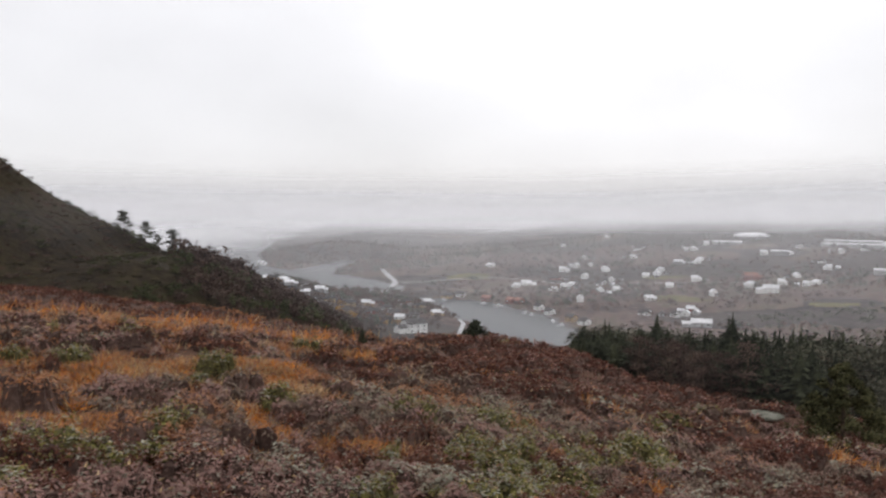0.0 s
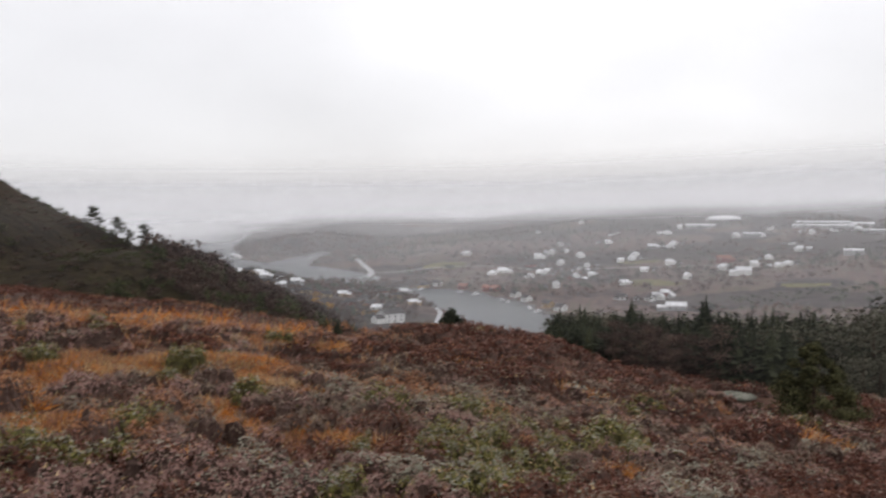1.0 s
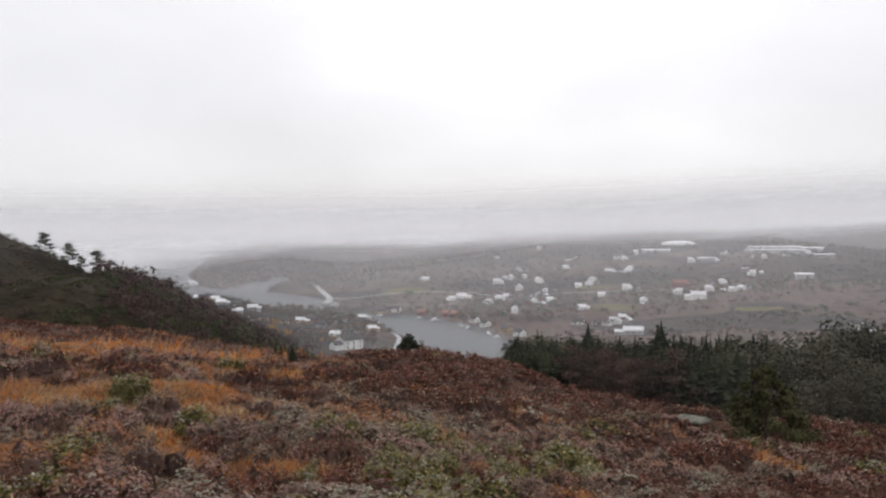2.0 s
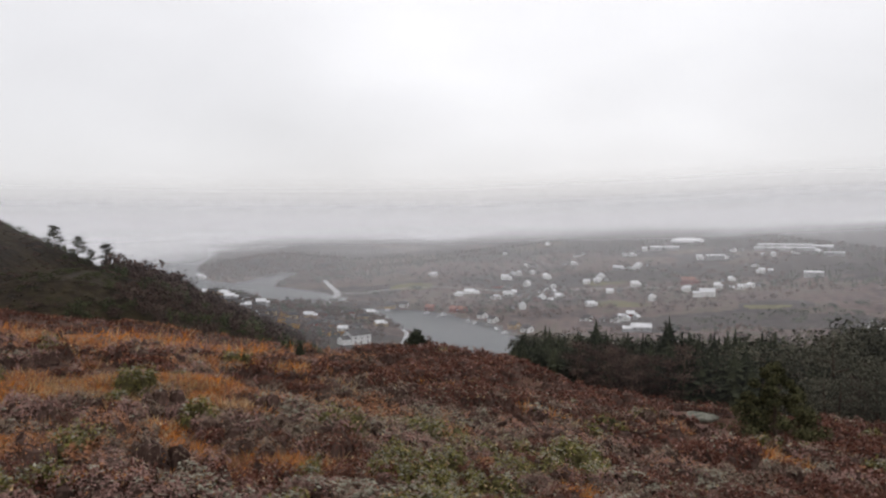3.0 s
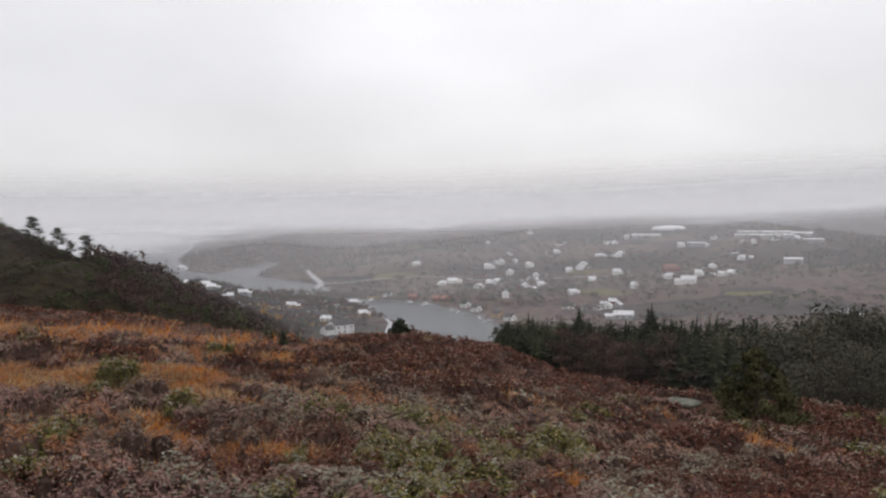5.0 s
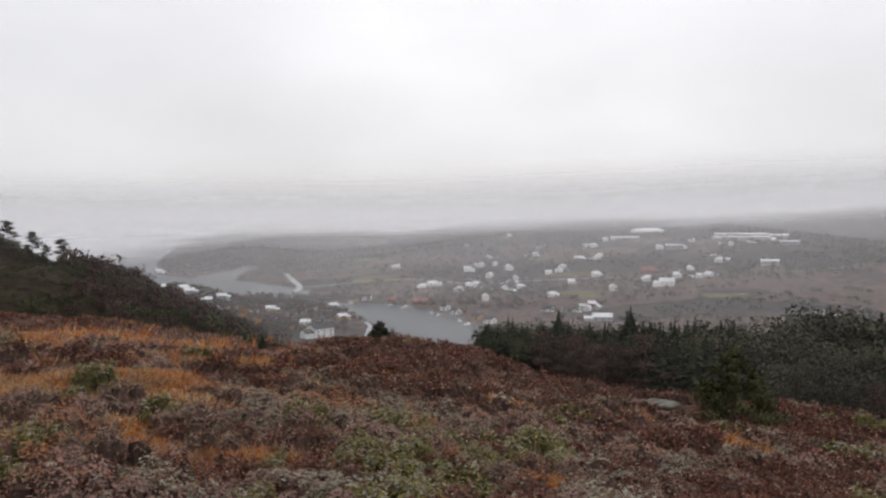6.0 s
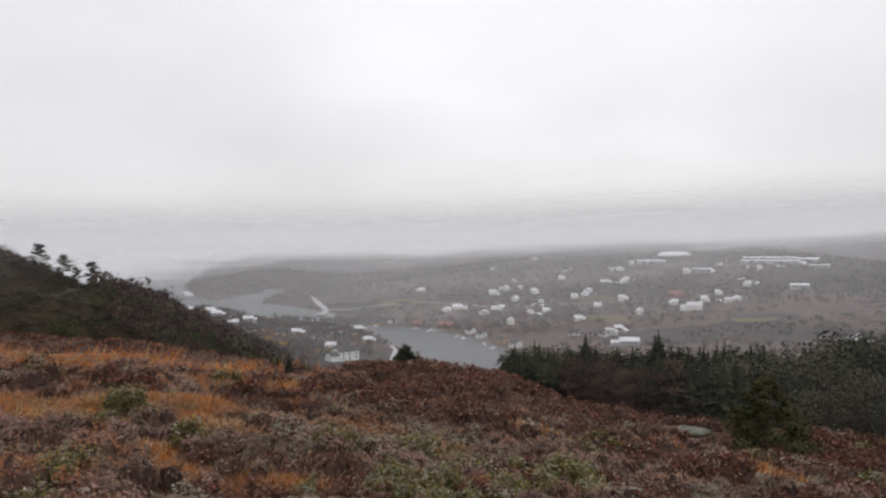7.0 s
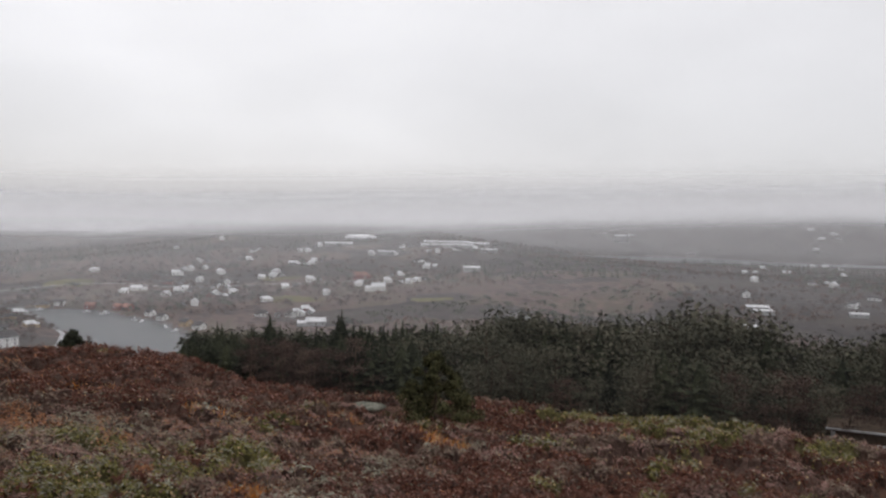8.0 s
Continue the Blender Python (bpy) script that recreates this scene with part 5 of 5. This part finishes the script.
def hall(x, y, turn, w, d, h, label, wall=None, roof=None, ridges=1, curved=0.0, name="industrial_hall"):
    """A long low building: walls with a strip of windows, and a pale roof of one or more bays."""
    ob = thing(name, pose(x, y, z_at(x, y), 0, 0, turn), label, "hall", "large buildings on the plateau")
    part("wall", box(bmesh.new(), -w / 2, w / 2, -d / 2, d / 2, -3, h), wall or GREY_WALL, ob)
    bay = d / ridges
    for k in range(ridges):
        y0 = -d / 2 + bay * (k + 0.5)
        bm = bmesh.new()
        sec = []
        steps = 10 if curved else 2
        top = curved or bay * 0.10
        for s in range(steps + 1):
            a = s / steps
            sec.append((y0 - bay / 2 * 1.02 + bay * 1.02 * a, h + 0.02 + top * (math.sin(math.pi * a) if curved else 1 - abs(2 * a - 1))))
        va = [bm.verts.new((-w / 2 - 0.4, yy, zz)) for yy, zz in sec] + [bm.verts.new((-w / 2 - 0.4, yy, h - 0.5)) for yy in (sec[-1][0], sec[0][0])]
        vb = [bm.verts.new((w / 2 + 0.4, v.co.y, v.co.z)) for v in va]
        for q in range(len(va)):
            bm.faces.new((va[q], va[(q + 1) % len(va)], vb[(q + 1) % len(va)], vb[q]))
        bm.faces.new(va[::-1])
        bm.faces.new(vb)
        bmesh.ops.recalc_face_normals(bm, faces=bm.faces)
        part("roof", bm, roof or SNOW_ROOF, ob)
    for k in range(int(w / 7)):
        window(ob, pose(-w / 2 + 3.5 + 7 * k, -d / 2 - 0.03, h * 0.6) @ Matrix.Diagonal((1.6, 1, 0.8, 1)))
    return ob


WALLS = [(WHITE_WALL, "white-painted wooden"), (WHITE_WALL, "white wooden"), (WHITE_WALL, "white rendered"), (OCHRE_WALL, "ochre wooden"), (GREY_WALL, "grey wooden"), (RED_WALL, "red wooden")]
ROOFS = [(SNOW_ROOF, "sleet-whitened"), (DARK_ROOF, "dark tiled"), (DARK_ROOF, "dark slate"), (DARK_ROOF, "dark wet"), (SNOW_ROOF, "pale metal"), (DARK_ROOF, "dark slate"), (SNOW_ROOF, "pale wet")]
GARDENS = []


def hamlet(places, where, group, white=0.65, least=6.2):
    for x, y, w in places:
        shore_side = where == "on the near shore"
        wall, wl = WALLS[0] if rng.random() < white else WALLS[int(rng.integers(3 if shore_side else 0, len(WALLS)))]
        roof, rl = ROOFS[int(rng.integers(len(ROOFS)))] if rng.random() < 0.65 or shore_side else ROOFS[0]
        if shore_side and rng.random() < 0.35:
            roof, rl = ROOFS[2]
        w = max(w * 0.57, least)
        GARDENS.extend((x + rng.normal(0, 1.3 * w), y + rng.normal(0, w)) for _ in range(7))
        turn = rng.normal(0, 24) + (0 if rng.random() < 0.75 else 90)
        tall = 4.0 if rng.random() < 0.3 else 2.6
        if shore_side:  # long low cottages lying along the slope
            turn, tall, w = 0.6 * turn if abs(turn) < 60 else turn - 70, 2.4, max(w, 7.0)
        house(x, y, turn - math.degrees(math.atan2(x, y)), w, min(max(w * 0.62, 5.0 if shore_side else 6.0), 8.5), tall, wall, roof, wl + " house, " + rl + " roof, " + where, group=group)
        if not shore_side and rng.random() < 0.55:  # a garage or barn beside the house
            side = (1 if rng.random() < 0.5 else -1) * (0.9 * w + 5)
            house(x + side, y + rng.normal(0, 4), rng.normal(0, 40), 5.0, 4.0, 2.3, GREY_WALL, ROOFS[int(rng.integers(len(ROOFS)))][0], "small grey wooden outbuilding " + where, "outbuilding", group, 1)


hamlet(ACROSS, "by trees across the fjord", "houses across the fjord", 0.85)
hamlet(SLOPE, "on the brown slope", "houses on the slope", 0.85)
hamlet(WOODED, "on the wooded slope", "houses on the slope", 0.9)
hamlet(SETTLEMENT, "in the misty settlement", "houses beyond the wood", 0.9)
hamlet(MISTY, "in the mist", "houses beyond the wood", 0.95)
hamlet(SHORE, "on the near shore", "houses on the near shore", 0.25, 5.0)
gx_, gy_ = np.array(GARDENS).T
keep = ~wet(gx_, gy_, 2)
woods("garden_trees", "round", FAR_WOOD, gx_[keep], gy_[keep], 2.0, 5.0, 0.8, "bare garden trees and hedges round the houses", "garden trees")
# the large white house in the hollow
house(-19, 562, 36, 15, 10.5, 6.0, WHITE_WALL, DARK_ROOF, "large white two-storey house with a dark roof in the hollow", group="houses on the near shore", storeys=2, pitch=0.27)
house(-277, 1275, 20, 9, 7, 5.5, WHITE_WALL, SNOW_ROOF, "lone white house on the point of the headland")
house(314, 800, -18, 14, 9, 4.4, WHITE_WALL, SNOW_ROOF, "long white house with a pale roof on the slope", group="houses on the slope")
house(187, 602, -14, 14, 7, 3.2, GREY_WALL, SNOW_ROOF, "long grey house with a pale roof behind the spruces", group="houses on the slope")
house(332, 902, -5, 14, 8, 5.0, RED_WALL, RED_ROOF, "red wooden house above the meadow", group="houses on the slope")
# boathouses along the far shore
for x, y, turn, wall in [(70, 759, -60, RED_WALL), (63, 768, -55, RED_WALL), (83, 716, -62, WHITE_WALL), (89, 690, -62, WHITE_WALL), (100, 645, -58, OCHRE_WALL), (106, 622, -55, WHITE_WALL), (18, 814, -20, WHITE_WALL), (42, 790, -30, RED_WALL)]:
    house(x, y, turn, 8, 6, 3.0, wall, RED_ROOF if wall is RED_WALL else DARK_ROOF, "small wooden boathouse at the water's edge", "boathouse", "boathouses on the shore", 1)
# large buildings on the plateau
def dome(x, y, turn, a, b, h):
    """An air-supported sports dome on a low wall."""
    ob = thing("sports_dome", pose(x, y, z_at(x, y), 0, 0, turn), "white air-supported sports dome on the plateau", "sports hall")
    bm = bmesh.new()
    bmesh.ops.create_uvsphere(bm, u_segments=32, v_segments=16, radius=1)
    bmesh.ops.delete(bm, geom=[v for v in bm.verts if v.co.z < -0.02], context="VERTS")
    for v in bm.verts:
        v.co = Vector((v.co.x * a, v.co.y * b, 1.0 + h * max(0, v.co.z) ** 0.8))
    for f in bm.faces:
        f.smooth = True
    part("membrane", bm, SNOW_ROOF, ob)
    bm = bmesh.new()
    bmesh.ops.create_cone(bm, cap_ends=True, segments=32, radius1=1.01, radius2=1.01, depth=4)
    for v in bm.verts:
        v.co = Vector((v.co.x * a, v.co.y * b, v.co.z - 1.0))
    part("wall", bm, STONE, ob)


dome(453, 1232, -18, 25, 16, 6.5)
hall(397, 1172, -18, 40, 12, 3.6, "long low hall with a pale roof above the slope", GREY_WALL, SNOW_ROOF)
hall(528, 1280, -20, 56, 22, 5, "long grey hall with a wet pale roof", GREY_WALL, GREY_WALL)
hall(541, 1107, -24, 76, 20, 4, "long grey-walled factory with rows of pale roofs", GREY_WALL, SNOW_ROOF, 3)
hall(556, 1138, -24, 70, 18, 4, "second grey factory behind the first", GREY_WALL, SNOW_ROOF, 2)
hall(620, 1160, -24, 34, 16, 4, "grey workshop beside the factory", GREY_WALL, SNOW_ROOF)
hall(579, 1047, -26, 24, 12, 5, "low grey hall below the factory", GREY_WALL, SNOW_ROOF, 2)
hall(465, 882, -24, 19, 12, 5, "grey hall with a sloping pale roof in the fields", GREY_WALL, SNOW_ROOF)
hall(430, 1069, -20, 22, 10, 5, "low grey hall on the slope", GREY_WALL, SNOW_ROOF)
hall(531, 505, -42, 18, 10, 3.2, "long pale-roofed building beyond the wood", GREY_WALL, SNOW_ROOF)
hall(523, 490, -42, 16, 8, 3.2, "pale-roofed hall beside the long building", GREY_WALL, SNOW_ROOF)
hall(454, 438, -42, 12, 8, 3, "pale-roofed hall just behind the tree tops", GREY_WALL, SNOW_ROOF)
hall(585, 452, -45, 13, 8, 3, "low pale building at the edge of the settlement", GREY_WALL, SNOW_ROOF)
hall(1460, 1883, -38, 40, 20, 16, "tall pale building dim in the mist", GREY_WALL, SNOW_ROOF, 1, 0.0, "apartment_block")


# ---- boats and jetties ----
def boat(x, y, turn, length, label):
    ob = thing("boat", pose(x, y, 0, 0, 0, turn), label, "boat", "boats in the bay")
    bm = bmesh.new()
    rows_ = []
    for k in range(9):
        u = k / 8
        half = 0.17 * length * (1 - max(0, u - 0.45) ** 2 * 3.0) if u < 1 else 0.02
        half = max(half, 0.03)
        keel = -0.25 + 0.25 * max(0, u - 0.6)
        rows_.append([bm.verts.new((length * (u - 0.5), s * half, z)) for s, z in ((-1, 0.75 + 0.35 * u), (-0.7, 0.0), (0, keel), (0.7, 0.0), (1, 0.75 + 0.35 * u))])
    for p, q in zip(rows_, rows_[1:]):
        for j in range(4):
            bm.faces.new((p[j], p[j + 1], q[j + 1], q[j]))
        bm.faces.new((p[0], q[0], q[4], p[4]))
    bm.faces.new(rows_[0])
    bmesh.ops.recalc_face_normals(bm, faces=bm.faces)
    part("hull", bm, GELCOAT, ob)
    part("cabin", box(bmesh.new(), -0.12 * length, 0.16 * length, -0.11 * length, 0.11 * length, 0.7, 0.95 + 0.17 * length, 0.15), GELCOAT, ob)
    part("windscreen", box(bmesh.new(), 0.155 * length, 0.18 * length, -0.09 * length, 0.09 * length, 0.85 + 0.06 * length, 0.85 + 0.14 * length, 0.02), GLASS, ob)
    return ob


for x, y, turn, ln in [(38, 771, 20, 6.5), (51, 750, 35, 9), (70, 702, -60, 7), (74, 690, 60, 6), (86, 650, 100, 6), (90, 628, 30, 6), (2, 798, 15, 6)]:
    boat(x, y, turn, ln, "white motor boat moored near the shore")


def jetty(x, y, turn, length):
    ob = thing("jetty", pose(x, y, 0, 0, 0, turn), "grey plank jetty on posts over the water", "jetty", "jetties in the bay")
    for k in range(int(length / 1.2)):
        part("plank", box(bmesh.new(), 1.2 * k, 1.2 * k + 1.1, -0.9, 0.9, 0.75, 0.85), PLANK, ob)
    for k in range(int(length / 4) + 1):
        for s in (-0.8, 0.8):
            part("post", box(bmesh.new(), 4 * k - 0.12, 4 * k + 0.12, s - 0.12, s + 0.12, -3, 0.745), PLANK, ob)
    return ob


jetty(58, 757, 200, 12)
jetty(80, 700, 205, 11)
jetty(86, 668, 205, 10)
jetty(99, 616, 210, 10)


# ---- shed at the edge of the moor ----
def shed():
    x, y = at(54.2, 34.5)
    ob = thing("shed", pose(x, y, z_at(x, y) - 0.1, 0, 0, -52), "dark weathered shed with pale edge boards below the moor", "shed")
    part("wall", box(bmesh.new(), -1.9, 1.9, -1.2, 1.2, -1.0, 2.35), BARK, ob)
    part("roof", box(bmesh.new(), -2.1, 2.1, -1.4, 1.4, 2.354, 2.46, 0.02), BARK, ob)
    part("fascia", box(bmesh.new(), -2.12, 2.12, -1.46, -1.403, 2.40, 2.47, 0.01), GREY_WALL, ob, "pale grey edge board")
    part("corner_board", box(bmesh.new(), -1.95, -1.8, -1.26, -1.203, -1.0, 2.31, 0.01), GREY_WALL, ob, "pale grey corner board")
    window(ob, pose(0.2, -1.22, 1.3))


shed()
